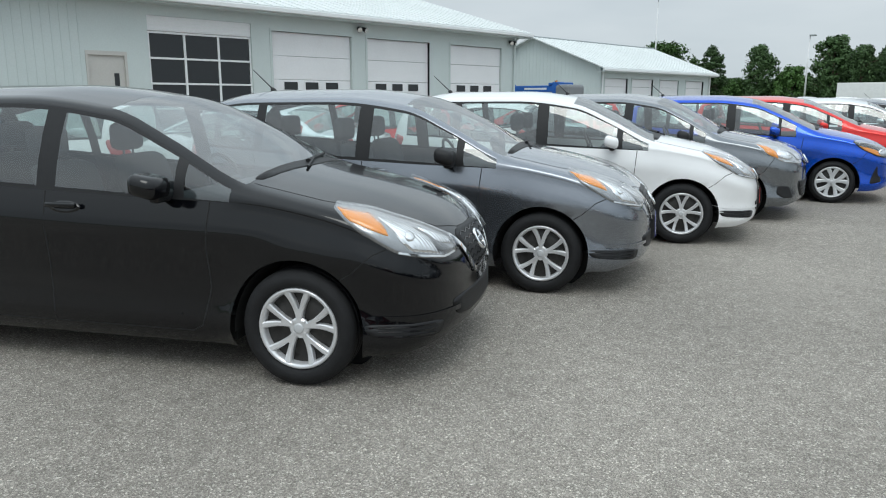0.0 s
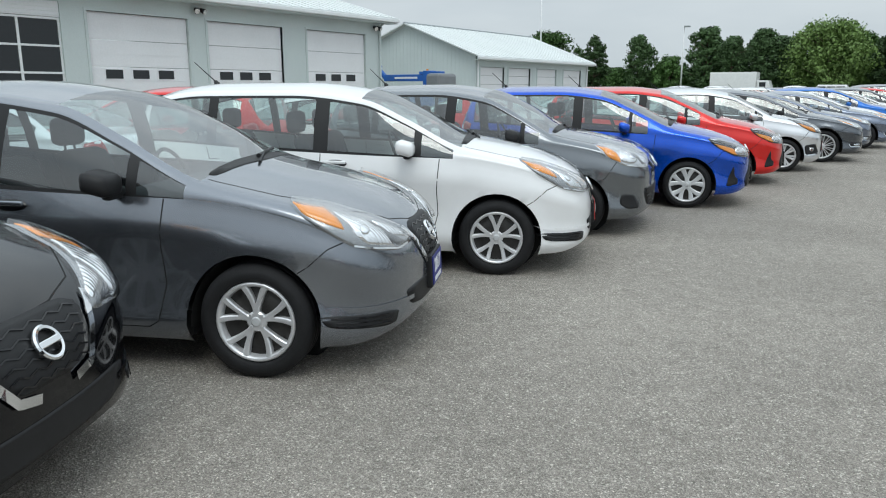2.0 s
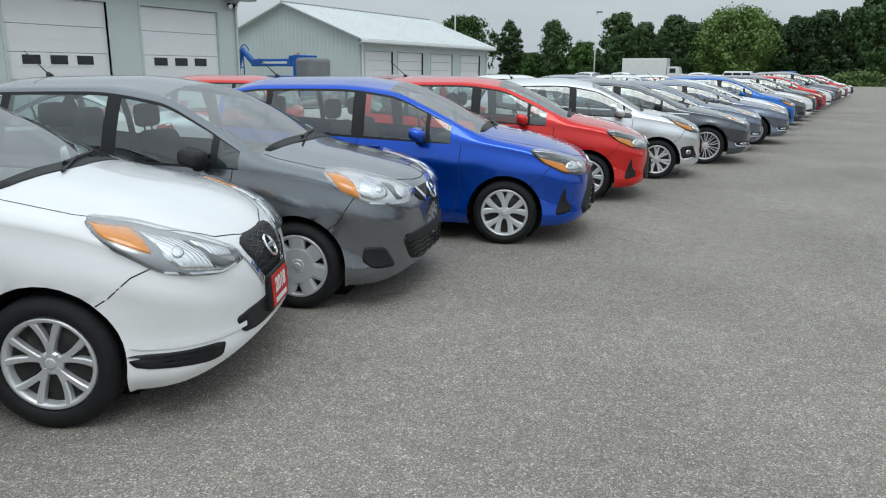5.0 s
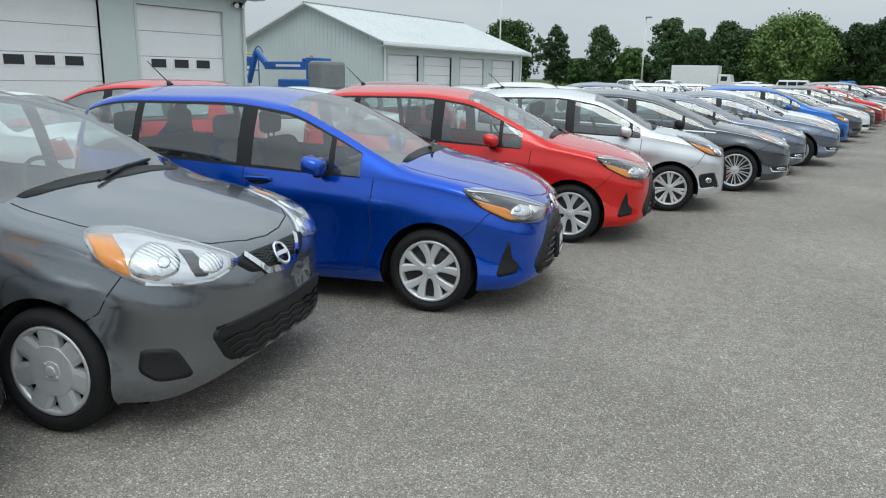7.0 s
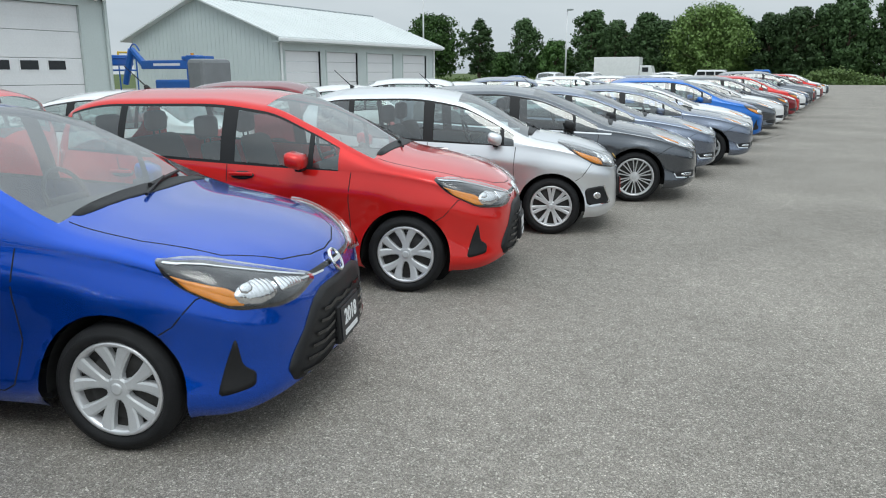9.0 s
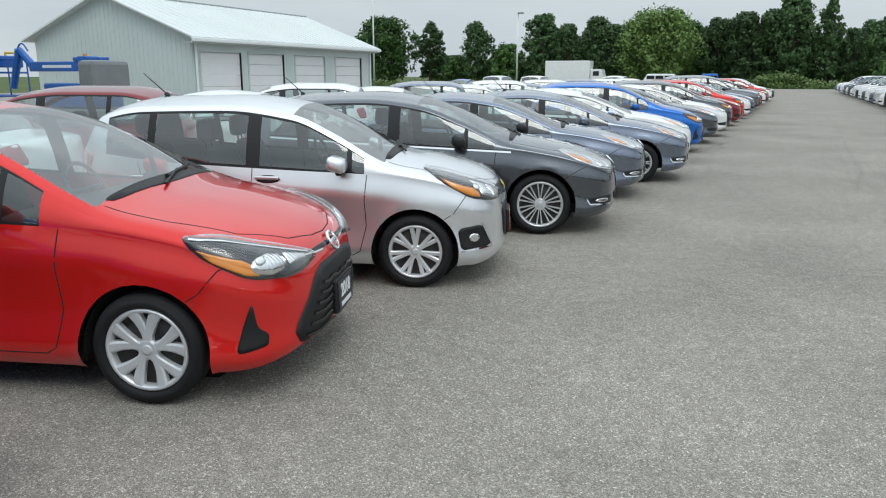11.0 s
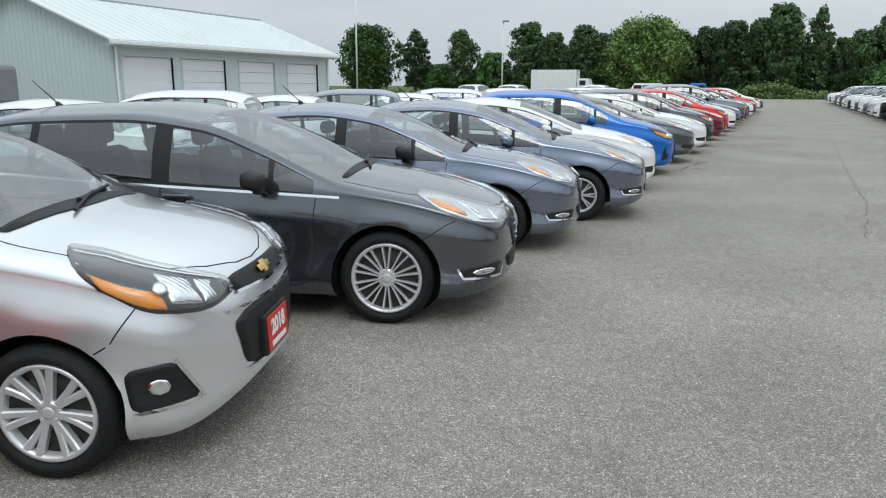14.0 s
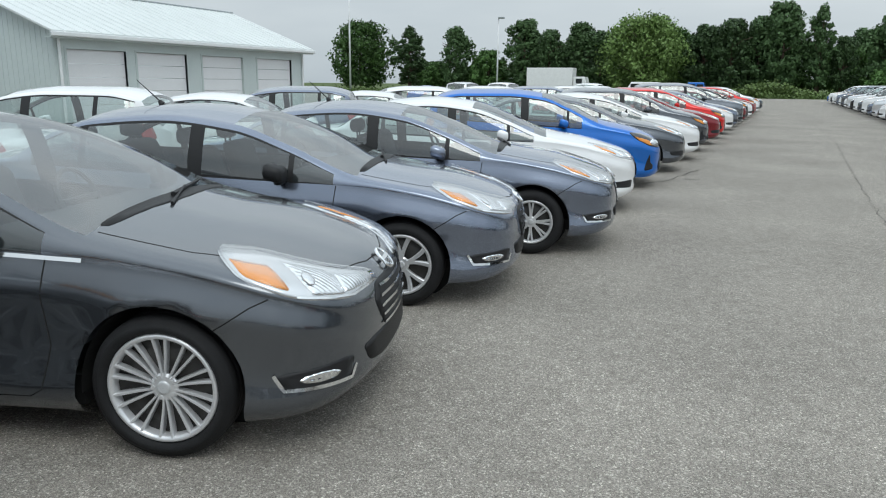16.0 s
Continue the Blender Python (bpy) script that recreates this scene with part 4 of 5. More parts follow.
        if not lite and face in ("bow", "slit"):
            ca, cb = sum(p[0] for p in fog) / 4, sum(p[1] for p in fog) / 4
            wx, wz = (2.4, 0.035) if face == "bow" else (5.5, 0.022)
            part("fog_lamp", patch(skin.round, [(ca + wx * math.cos(q), cb + wz * math.sin(q)) for q in [k * math.pi / 4 for k in range(8)]], 0.010, 0.006, 3, mir), M["lens"], fg, "", True)
            ln = [fog[3], fog[2], fog[1]] if face == "bow" else [fog[0], fog[3], fog[2], (fog[2][0] - 2, fog[2][1] + 0.05)]
            if mir:
                ln = [(-a, b) for a, b in ln]
            part("chrome_strip", band(skin.round, ln, 0.016, 0.010), M["chrome"], fg)
        if face == "wing" and not lite:
            for k in range(3):
                zz = zb + 0.092 + k * 0.022
                sg = -1 if mir else 1
                part("vent_bar", band(skin.round, [(sg * 55, zz + 0.012), (sg * 38, zz)], 0.008, 0.010), M["gloss"], fg)
            part("bumper_strip", band(skin.round, [(sg * 62, zb + 0.20), (sg * 45, zb + 0.185), (sg * 25, zb + 0.175)], 0.024, 0.008), body.data.materials[0], fg)
    # tail lamps
    for mir in (False, True):
        zt = curve(s["belt"], s["tail"] + 0.3)
        part("tail_lamp", patch(skin.side, [(s["tail"] + 0.30, zt - 0.02), (s["tail"] + 0.16, zt + 0.02), (s["tail"] + 0.10, zt - 0.2), (s["tail"] + 0.22, zt - 0.2)], 0.005, 0.01, 3, mir), M["tail"], top, "red tail lamp", True)
    # door seams, handles, mirror, wipers, aerial
    d0, d1 = s["door"]
    belt = lambda x: curve(s["belt"], x)
    if not lite:
        bend = 0.10
        seam = [(d0, belt(d0) - 0.004), (d0 - 0.02, 0.7), (d0 - 0.01, 0.50), (d0 - 0.06, 0.30), (d0 - 0.12, 0.265), (d1 + 0.02, 0.265), (d1, 0.5), (d1, belt(d1) - 0.004)]
        rearx = -s["wb"] + ra + 0.02
        seam2 = [(d1 - 0.0, 0.265), (rearx, 0.265), (rearx, 0.42), (rearx - 0.14, 0.75), (rearx - 0.22, belt(rearx) - 0.004)]
        for mir in (False, True):
            part("door_seam", band(skin.side, seam, 0.007, 0.0006, mirror=mir), M["pit"], top)
            part("rear_door_seam", band(skin.side, seam2, 0.007, 0.0006, mirror=mir), M["pit"], top)
        xh = s["nose"] - 0.10
        part("bonnet_seam", band(skin.top, [(s["cowl"] + 0.02, -half * 0.80), (0.1, -half * 0.80), (0.42, -half * 0.70), (xh - 0.08, -half * 0.45), (xh - 0.015, -half * 0.2), (xh, 0)], 0.007, 0.0006, both=True), M["pit"], top)
        for mir in (False, True):
            part("bumper_seam", band(skin.side, [(0.235, s["r"] + 0.27), (0.30, s["r"] + 0.31), (0.40, zn - 0.035), (0.47, zn - 0.005)], 0.006, 0.0006, mirror=mir), M["pit"], top)
        zh = belt(d1) - 0.085
        for x in (d1 + 0.13, rearx - 0.16):
            for mir in (False, True):
                # flat dark patch on the skin, painted for shade in the handle recess
                cup = part("handle_cup", patch(skin.side, [(x + 0.10 * math.cos(q), zh + 0.033 * math.sin(q)) for q in [k * math.pi / 5 for k in range(10)]], 0.0015, 0.004, 3, mir), M["gloss"], top, "", True)
                p = skin.side(x, zh, 0.035)
                bm = boxed(x - 0.095, p.y - 0.008, zh + 0.0, x + 0.095, p.y + 0.016, zh + 0.028, bevel=0.008)
                if mir:
                    bmesh.ops.scale(bm, vec=(1, -1, 1), verts=bm.verts)
                part("door_handle", bm, M[colour], cup, "", True)
        if chrome_belt:
            for mir in (False, True):
                part("chrome_strip", band(skin.side, [(s["glass"][0] + 0.18, belt(-0.3) - 0.012), (-1.0, belt(-1.0) - 0.012), (-2.0, belt(-2.0) - 0.012), (s["glass"][1], belt(s["glass"][1]) - 0.012)], 0.018, 0.004, mirror=mir), M["chrome"], top)
        for a, b in ((0.02, 0.43), (-0.30, 0.14)):
            p0, p1 = skin.top(s["cowl"] + 0.03, -a * half * 1.6, 0.012), skin.top(s["cowl"] - 0.06, -(a - 0.34) * half * 1.6, 0.014)
            if p0 and p1:
                bm = bmesh.new()
                add_tube(bm, p0, p1, 0.015, 0.010, 6)
                mid = p0.lerp(p1, 0.45)
                add_tube(bm, p0 + Vector((0.07, -0.16, -0.02)), mid + Vector((0, 0, 0.012)), 0.009, 0.007, 6)
                part("wiper", bm, M["plastic"], top)
        part("cowl_panel", patch(skin.top, [(s["cowl"] + 0.035, -half * 0.70), (s["cowl"] + 0.085, 0), (s["cowl"] + 0.035, half * 0.70), (s["cowl"] - 0.015, half * 0.74), (s["cowl"] - 0.01, 0), (s["cowl"] - 0.015, -half * 0.74)], 0.003, 0.008, 4), M["plastic"], top, "", True)
        p = skin.top(s["rear"][0] + 0.35, 0, 0.0)
        bm = bmesh.new()
        add_tube(bm, p, p + Vector((-0.02, 0, 0.03)), 0.03, 0.016, 10)
        add_tube(bm, p + Vector((-0.01, 0, 0.02)), p + Vector((-0.21, 0, 0.20)), 0.006, 0.0035, 6)
        part("aerial", bm, M["plastic"], top)
    # mirrors
    xm, zm = s["apil"][1] - 0.05, belt(s["apil"][1]) + 0.035
    for sg in (-1, 1):
        p = skin.side(xm, zm, 0.0) or Vector((xm, -half * 0.95, zm))
        bm = boxed(xm - 0.065, p.y - 0.235, zm + 0.0, xm + 0.075, p.y - 0.055, zm + 0.115, bevel=0.038)
        for v in bm.verts:
            if v.co.x > xm + 0.02:
                v.co.z -= 0.02
                v.co.y += 0.02
        bmesh.ops.scale(bm, vec=(1, -sg, 1), verts=bm.verts)
        mi = part("wing_mirror", bm, M["plastic"] if mirror_dark else M[colour], top, "", True)
        bm = boxed(xm - 0.02, p.y - 0.12, zm - 0.045, xm + 0.04, p.y + 0.03, zm + 0.02, bevel=0.018)
        bmesh.ops.scale(bm, vec=(1, -sg, 1), verts=bm.verts)
        part("mirror_foot", bm, M["plastic"], mi, "", True)
    # cabin
    if True:
        def seat(x, y, wide, name="seat"):
            bm = bmesh.new()
            add_box(bm, x - 0.02, y - wide / 2, 0.40, x + 0.48, y + wide / 2, 0.56, 0.05)
            back = bmesh.new()
            add_box(bm, x - 0.13, y - wide / 2, 0.48, x + 0.02, y + wide / 2, 1.10, 0.06)
            for v in bm.verts:
                if v.co.z > 0.62:
                    v.co.x -= (v.co.z - 0.6) * 0.32
                    v.co.y = y + (v.co.y - y) * (1 - 0.25 * (v.co.z - 0.6))
            back.free()
            st = part(name, bm, M["seat"], top, "dark fabric seat", True)
            for hy in ((y,) if wide < 0.8 else (y - 0.36, y + 0.36)):
                bm = boxed(x - 0.36, hy - 0.13, 1.12, x - 0.24, hy + 0.13, 1.31 if s["top"][8][1] > 1.4 else 1.25, bevel=0.045)
                add_tube(bm, (x - 0.29, hy - 0.05, 1.04), (x - 0.30, hy - 0.05, 1.15), 0.008)
                add_tube(bm, (x - 0.29, hy + 0.05, 1.04), (x - 0.30, hy + 0.05, 1.15), 0.008)
                part("headrest", bm, M["seat"], st, "", True)
        if not lite:
            for y in (-0.37, 0.37):
                seat(-1.50, y, 0.50)
            seat(-2.40, 0, 1.22, "rear_bench")
            bm = boxed(s["cowl"] - 0.62, -half * 0.82, 0.62, s["cowl"] - 0.12, half * 0.82, 0.955, bevel=0.08)
            part("dashboard", bm, M["seat"], top, "", True)
            bm = bmesh.new()
            for k in range(24):
                a, b = 2 * math.pi * k / 24, 2 * math.pi * (k + 1) / 24
                f = lambda q: (s["cowl"] - 0.74 - 0.07 * math.sin(q), 0.37 + 0.18 * math.cos(q), 0.93 + 0.17 * math.sin(q))
                add_tube(bm, f(a), f(b), 0.014, None, 6)
            add_tube(bm, (s["cowl"] - 0.74, 0.37 - 0.17, 0.93), (s["cowl"] - 0.74, 0.37 + 0.17, 0.93), 0.02)
            part("steering_wheel", bm, M["plastic"], top)
        bm = boxed(-2.9 if kind != "spark" else -2.6, -half * 0.88, 0.36, -0.45, half * 0.88, 0.44 if not lite else 0.80)
        part("cabin_floor", bm, M["seat"], top)
    if plate:
        zp = zb + (0.21 if face == "hex" else 0.25)
        p, q = skin.round(0 if face != "bow" else 2, zp, 0.02), skin.round(0, zp, 0.03)
        m = on_face(p + Vector((0.012, 0, 0)), Vector((1, 0, 0.05)))
        pl = part("plate", boxed(-0.155, -0.085, -0.006, 0.155, 0.085, 0.0, bevel=0.002), M[plate[1]], top, "dealer year plate")
        pl.matrix_basis = m
        lettering(plate[0], 0.105, M["plate_white"], pl, pose(0, 0.018, 0.0004), "year_lettering")
        part("name_strip", boxed(-0.11, -0.072, 0.0, 0.11, -0.045, 0.0012), M["plate_white"], pl)
        part("plate_holder", boxed(-0.175, -0.10, -0.045, 0.175, 0.10, -0.006, bevel=0.01), M["plastic"], pl)
    return top


def put_car(top, hx, hy, kind="note", turn=0.0):
    """Stands a car, turned by so many degrees from +x, with its front right wheel face at (hx, hy)."""
    off = SPEC[kind]["w"] / 2 - 0.02
    top.matrix_basis = pose(hx - off * math.sin(radians(turn)), hy + off * math.cos(radians(turn)), 0, 0, 0, turn)
    return top


# ---- ground ----
def sheet(name, x0, y0, x1, y1, z, mat, label):
    bm = bmesh.new()
    vs = [bm.verts.new(p) for p in ((x0, y0, z), (x1, y0, z), (x1, y1, z), (x0, y1, z))]
    bm.faces.new(vs)
    return tagged(link_mesh(name, bm, mat), label, "ground", kind="structure")


sheet("ground", -900, -500, 900, 1200, -0.012, M["meadow"], "green rough meadow reaching the horizon")
sheet("pavement", -70, -60, 60, 118, 0.0, M["asphalt"], "worn grey asphalt car park surface with stone chips")

# ---- main building ----
FX, EAVE = -18.85, 3.95


def wall_with_openings(name, y0, y1, z1, holes, x=FX, thick=0.25):
    """A wall along y with rectangular openings (ya, yb, za, zb)."""
    bm = bmesh.new()
    ys = sorted({y0, y1, *[h[0] for h in holes], *[h[1] for h in holes]})
    for a, b in zip(ys, ys[1:]):
        mid = (a + b) / 2
        hs = [h for h in holes if h[0] < mid < h[1]]
        if not hs:
            add_box(bm, x - thick, a, 0, x, b, z1)
        else:
            za, zb = hs[0][2], hs[0][3]
            if za > 0:
                add_box(bm, x - thick, a, 0, x, b, za)
            add_box(bm, x - thick, a, zb, x, b, z1)
    return tagged(link_mesh(name, bm, M["siding"]), "pale grey ribbed metal siding wall", "wall", kind="structure")


doors_main = [(10.75, 13.70), (14.35, 17.22), (18.30, 21.22)]
holes = [(a, b, 0.0, 3.40) for a, b in doors_main] + [(7.08, 10.08, 0.0, 3.55), (5.5, 6.5, 0.0, 2.62)]
wall_with_openings("wall_main", -30, 22.10, EAVE, holes)
wall_end = tagged(link_mesh("wall_main_end", boxed(FX - 16, 21.85, 0, FX - 0.25, 22.10, EAVE), M["siding"]), "pale grey siding end wall", "wall", kind="structure")


def ribs(name, y0, y1, z0, z1, step, x, mat=None, skip=()):
    bm = bmesh.new()
    y = y0
    while y < y1:
        if not any(a - 0.02 < y < b + 0.02 for a, b in skip):
            add_box(bm, x, y - 0.012, z0, x + 0.012, y + 0.012, z1)
        y += step
    return tagged(link_mesh(name, bm, mat or M["siding"]), "vertical ribs of the metal siding", "siding", kind="structure")


ribs("siding_ribs", -12, 5.4, 0, EAVE - 0.1, 0.2, FX)


def garage_door(ya, yb, z1, x, panes=3, rows=5):
    """A sectional overhead door with stacked panels and a row of small windows."""
    d = new("garage_door")
    tagged(d, "closed white sectional garage door with small windows" if panes else "closed white roll-up storage door", "garage door", "garage doors")
    d.location = (x, (ya + yb) / 2, 0)
    w, h = yb - ya, z1 / rows
    for k in range(rows):
        part("panel", boxed(-0.12, -w / 2 + 0.01, k * h + 0.006, -0.07, w / 2 - 0.01, (k + 1) * h - 0.006, bevel=0.006), M["doorwhite"], d)
        part("panel_rib", boxed(-0.07, -w / 2 + 0.02, k * h + h * 0.48, -0.064, w / 2 - 0.02, k * h + h * 0.52), M["doorwhite"], d)
    fr = bmesh.new()
    add_box(fr, -0.10, -w / 2 - 0.07, 0, 0.02, -w / 2, z1 + 0.07)
    add_box(fr, -0.10, w / 2, 0, 0.02, w / 2 + 0.07, z1 + 0.07)
    add_box(fr, -0.10, -w / 2, z1, 0.02, w / 2, z1 + 0.07)
    part("door_frame", fr, M["siding"], d)
    for k in range(panes):
        yc = -w / 2 + w * (0.22 + 0.26 * k)
        pn = part("window", boxed(-0.072, yc - 0.27, 1.72, -0.058, yc + 0.27, 2.0, bevel=0.004), M["doorwhite"], d)
        part("pane", boxed(-0.060, yc - 0.24, 1.745, -0.054, yc + 0.24, 1.975), M["darkglass"], pn, "dark glass pane")
    return d


for a, b in doors_main:
    garage_door(a, b, 3.40, FX)

# glazed overhead door with white header
gd = new("glazed_door")
gd.location = (FX, 8.58, 0)
tagged(gd, "glazed overhead door with dark panes and white header", "garage door", "garage doors")
part("header", boxed(-0.12, -1.5, 3.18, -0.03, 1.5, 3.55, bevel=0.01), M["doorwhite"], gd)
for k in range(4):
    part("header_rib", boxed(-0.03, -1.49, 3.22 + k * 0.085, -0.02, 1.49, 3.25 + k * 0.085), M["whitetrim"], gd)
for k in range(4):
    zz = 3.17 - k * 0.64
    part("rail", boxed(-0.12, -1.5, zz - 0.05, -0.05, 1.5, zz, bevel=0.006), M["whitetrim"], gd)
    for j in range(3):
        part("pane", boxed(-0.10, -1.46 + j * 0.99, zz - 0.64, -0.085, -0.52 + j * 0.99, zz - 0.05), M["darkglass"], gd, "dark glass pane")
for j in range(4):
    part("stile", boxed(-0.115, -1.5 + j * 0.985, 0.5, -0.055, -1.44 + j * 0.985, 3.12, bevel=0.006), M["whitetrim"], gd)
part("bottom_panel", boxed(-0.12, -1.5, 0, -0.07, 1.5, 0.60), M["doorwhite"], gd)

md = new("door_1")
md.location = (FX, 6.0, 0)
tagged(md, "closed beige steel service door with narrow window", "door", kind="structure")
part("leaf", boxed(-0.08, -0.44, 0.01, -0.03, 0.44, 2.52, bevel=0.006), M["beige"], md)
part("pane", boxed(-0.03, 0.17, 1.55, -0.022, 0.29, 2.1), M["darkglass"], md, "narrow dark pane")
fr = bmesh.new()
add_box(fr, -0.10, -0.5, 0, 0.02, -0.44, 2.62)
add_box(fr, -0.10, 0.44, 0, 0.02, 0.5, 2.62)
add_box(fr, -0.10, -0.44, 2.52, 0.02, 0.44, 2.62)
part("door_frame", fr, M["beige"], md)
part("handle", add_tube(boxed(-0.03, -0.40, 1.02, 0.0, -0.34, 1.12), (0.02, -0.37, 1.07), (0.02, -0.26, 1.07), 0.012), M["chrome"], md)


def pitched_roof(name, x_front, x_back, y0, y1, z_eave, rise, over=0.35, ridge=None, step=0.45):
    """Two metal slopes with standing seams, fascia and gutter."""
    xr = (x_front + x_back) / 2 if ridge is None else ridge
    top = new(name)
    tagged(top, "pale ribbed metal roof with grey gutter", "roof", kind="structure")
    for sg, xe in ((1, x_front + over), (-1, x_back - over)):
        run = abs(xe - xr)
        slope = rise / abs((x_front if sg > 0 else x_back) - xr)
        ze = z_eave + rise - slope * run
        bm = bmesh.new()
        vs = [bm.verts.new(p) for p in ((xe, y0 - over, ze), (xe, y1 + over, ze), (xr, y1 + over, z_eave + rise), (xr, y0 - over, z_eave + rise),
                                        (xe, y0 - over, ze + 0.05), (xe, y1 + over, ze + 0.05), (xr, y1 + over, z_eave + rise + 0.05), (xr, y0 - over, z_eave + rise + 0.05))]
        for f in ((0, 1, 2, 3), (4, 5, 6, 7), (0, 1, 5, 4), (1, 2, 6, 5), (2, 3, 7, 6), (3, 0, 4, 7)):
            bm.faces.new([vs[k] for k in f])
        y = y0 - over + 0.02
        while y < y1 + over:
            add_tube(bm, (xe, y, ze + 0.055), (xr, y, z_eave + rise + 0.055), 0.018, None, 5)
            y += step
        part("roof_slope", bm, M["roof"], top)
        if sg > 0:
            part("fascia", boxed(xe - 0.03, y0 - over, ze - 0.16, xe + 0.0, y1 + over, ze), M["siding"], top)
            g = bmesh.new()
            add_box(g, xe, y0 - over, ze - 0.12, xe + 0.11, y1 + over, ze + 0.005, 0.02)
            part("gutter", g, M["whitetrim"], top)
            part("soffit", boxed(x_front, y0 - over, ze - 0.16, xe - 0.03, y1 + over, ze - 0.13), M["siding"], top)
    cap = bmesh.new()
    add_tube(cap, (xr, y0 - over, z_eave + rise + 0.06), (xr, y1 + over, z_eave + rise + 0.06), 0.05, None, 8)
    part("ridge_cap", cap, M["trim"], top)
    return top


pitched_roof("roof_main", FX, FX - 16, -30, 22.10, EAVE + 0.16, 2.3, 0.45)
gable_main = bmesh.new()
vs = [gable_main.verts.new(p) for p in ((FX, 22.09, EAVE), (FX - 16, 22.09, EAVE), (FX - 8, 22.09, EAVE + 2.4))]
vs2 = [gable_main.verts.new(v.co + Vector((0, -0.2, 0))) for v in vs]
gable_main.faces.new(vs)
gable_main.faces.new(vs2)
for k in range(3):
    gable_main.faces.new((vs[k], vs[(k + 1) % 3], vs2[(k + 1) % 3], vs2[k]))
tagged(link_mesh("wall_main_gable", gable_main, M["siding"]), "pale grey siding gable", "wall", kind="structure")


def flood_lamp(y, z):
    top = new("flood_lamp")
    top.location = (FX, y, z)
    tagged(top, "small twin outdoor flood lamp on the wall", "wall lamp", "wall lamps")
    part("bracket", boxed(0, -0.06, -0.06, 0.05, 0.06, 0.06, bevel=0.01), M["trim"], top)
    for sg in (-1, 1):
        bm = bmesh.new()
        add_tube(bm, (0.05, sg * 0.08, 0.0), (0.2, sg * 0.13, -0.07), 0.05, 0.085, 14)
        head = part("lamp_head", bm, M["plastic"], top, "", True)
        bm = bmesh.new()
        add_tube(bm, (0.2, sg * 0.13, -0.07), (0.206, sg * 0.132, -0.073), 0.078, None, 14)
        part("lens", bm, M["lens"], head)
    return top


for y in (14.03, 21.75):
    flood_lamp(y, 3.68)
dp = bmesh.new()
add_tube(dp, (FX + 0.06, 21.98, 0), (FX + 0.06, 21.98, EAVE - 0.25), 0.04, None, 8)
add_tube(dp, (FX + 0.06, 21.98, EAVE - 0.25), (FX + 0.42, 21.98, EAVE - 0.02), 0.04, None, 8)
tagged(link_mesh("downpipe", dp, M["siding"]), "pale grey downpipe on the wall corner", "downpipe")

# ---- garage block behind ----
BX, BY0, BY1, BH = -20.30, 30.85, 43.5, 3.10
doors_b2 = [(31.25, 33.50), (33.95, 36.25), (37.05, 39.35), (40.25, 42.6)]
wall_with_openings("wall_block", BY0, BY1, BH, [(a, b, 0, 2.52) for a, b in doors_b2], BX)
for a, b in doors_b2:
    garage_door(a, b, 2.52, BX, 0, 6)
gb = bmesh.new()
RX, RZ = BX - 4.1, 1.55
pts = [(BX - 0.25, 0), (BX - 8.2, 0), (BX - 8.2, BH), (RX, BH + RZ), (BX - 0.25, BH)]
for y in (BY0, BY1 - 0.2):
    a = [gb.verts.new((x, y, z)) for x, z in pts]
    b = [gb.verts.new((x, y + 0.2, z)) for x, z in pts]
    gb.faces.new(a)
    gb.faces.new(b)
    for k in range(len(pts)):
        gb.faces.new((a[k], a[(k + 1) % 5], b[(k + 1) % 5], b[k]))
tagged(link_mesh("wall_block_gable", gb, M["siding"]), "pale green-grey siding gable wall", "wall", kind="structure")
rb = bmesh.new()
x = BX - 8.1
while x < BX:
    h = BH + RZ * (1 - abs(x - RX) / 4.1)
    add_box(rb, x - 0.012, BY0 - 0.012, 0, x + 0.012, BY0, h - 0.03)
    x += 0.23
tagged(link_mesh("siding_ribs_block", rb, M["siding"]), "vertical ribs of the metal siding", "siding", kind="structure")
pitched_roof("roof_block", BX, BX - 8.2, BY0, BY1, BH, RZ, 0.35, RX)
for y in (BY0 + 0.12, BY1 - 0.12):
    dp = bmesh.new()
    add_tube(dp, (BX + 0.06, y, 0), (BX + 0.06, y, BH - 0.30), 0.045, None, 8)
    add_tube(dp, (BX + 0.06, y, BH - 0.30), (BX + 0.36, y, BH - 0.10), 0.045, None, 8)
    tagged(link_mesh("downpipe", dp, M["whitetrim"]), "white downpipe on the block corner", "downpipe")


# ---- poles ----
def light_pole(x, y, h, lamp=True, mat="pole", r=0.11, label="tall white steel light pole"):
    p = new("light_pole")
    p.location = (x, y, 0)
    tagged(p, label, "light pole", "poles at the lot edge")
    bm = bmesh.new()
    add_tube(bm, (0, 0, 0), (0, 0, h), r, r * 0.6, 12)
    part("shaft", bm, M[mat], p, "", True)
    bm = bmesh.new()
    add_tube(bm, (0, 0, 0), (0, 0, 0.6), r * 2.2, r * 2.0, 14)
    part("base", bm, M["grey_box"], p)
    if lamp:
        part("lamp_head", boxed(0.0, -0.35, h - 0.05, 0.9, 0.35, h + 0.18, bevel=0.06), M["trim"], p, "grey shoebox lamp head")
    return p


light_pole(-66.8, 124.5, 19.0, r=0.17)
light_pole(-40.4, 124.1, 11.2, r=0.15)
light_pole(-31, 135, 9.5, False, "wood", 0.13, "slim weathered utility pole")
light_pole(-24.5, 140, 8.0, False, "pole", 0.10)
light_pole(16.5, 95, 8.5)
light_pole(14.5, 120, 8.0)

# ---- the row of cars along the aisle ----
ROW = []


def stand(kind, colour, label, hx, hy, turn, **kw):
    c = car(kind, colour, label, **kw)
    put_car(c, hx, hy, kind, turn)
    ROW.append(c)
    return c


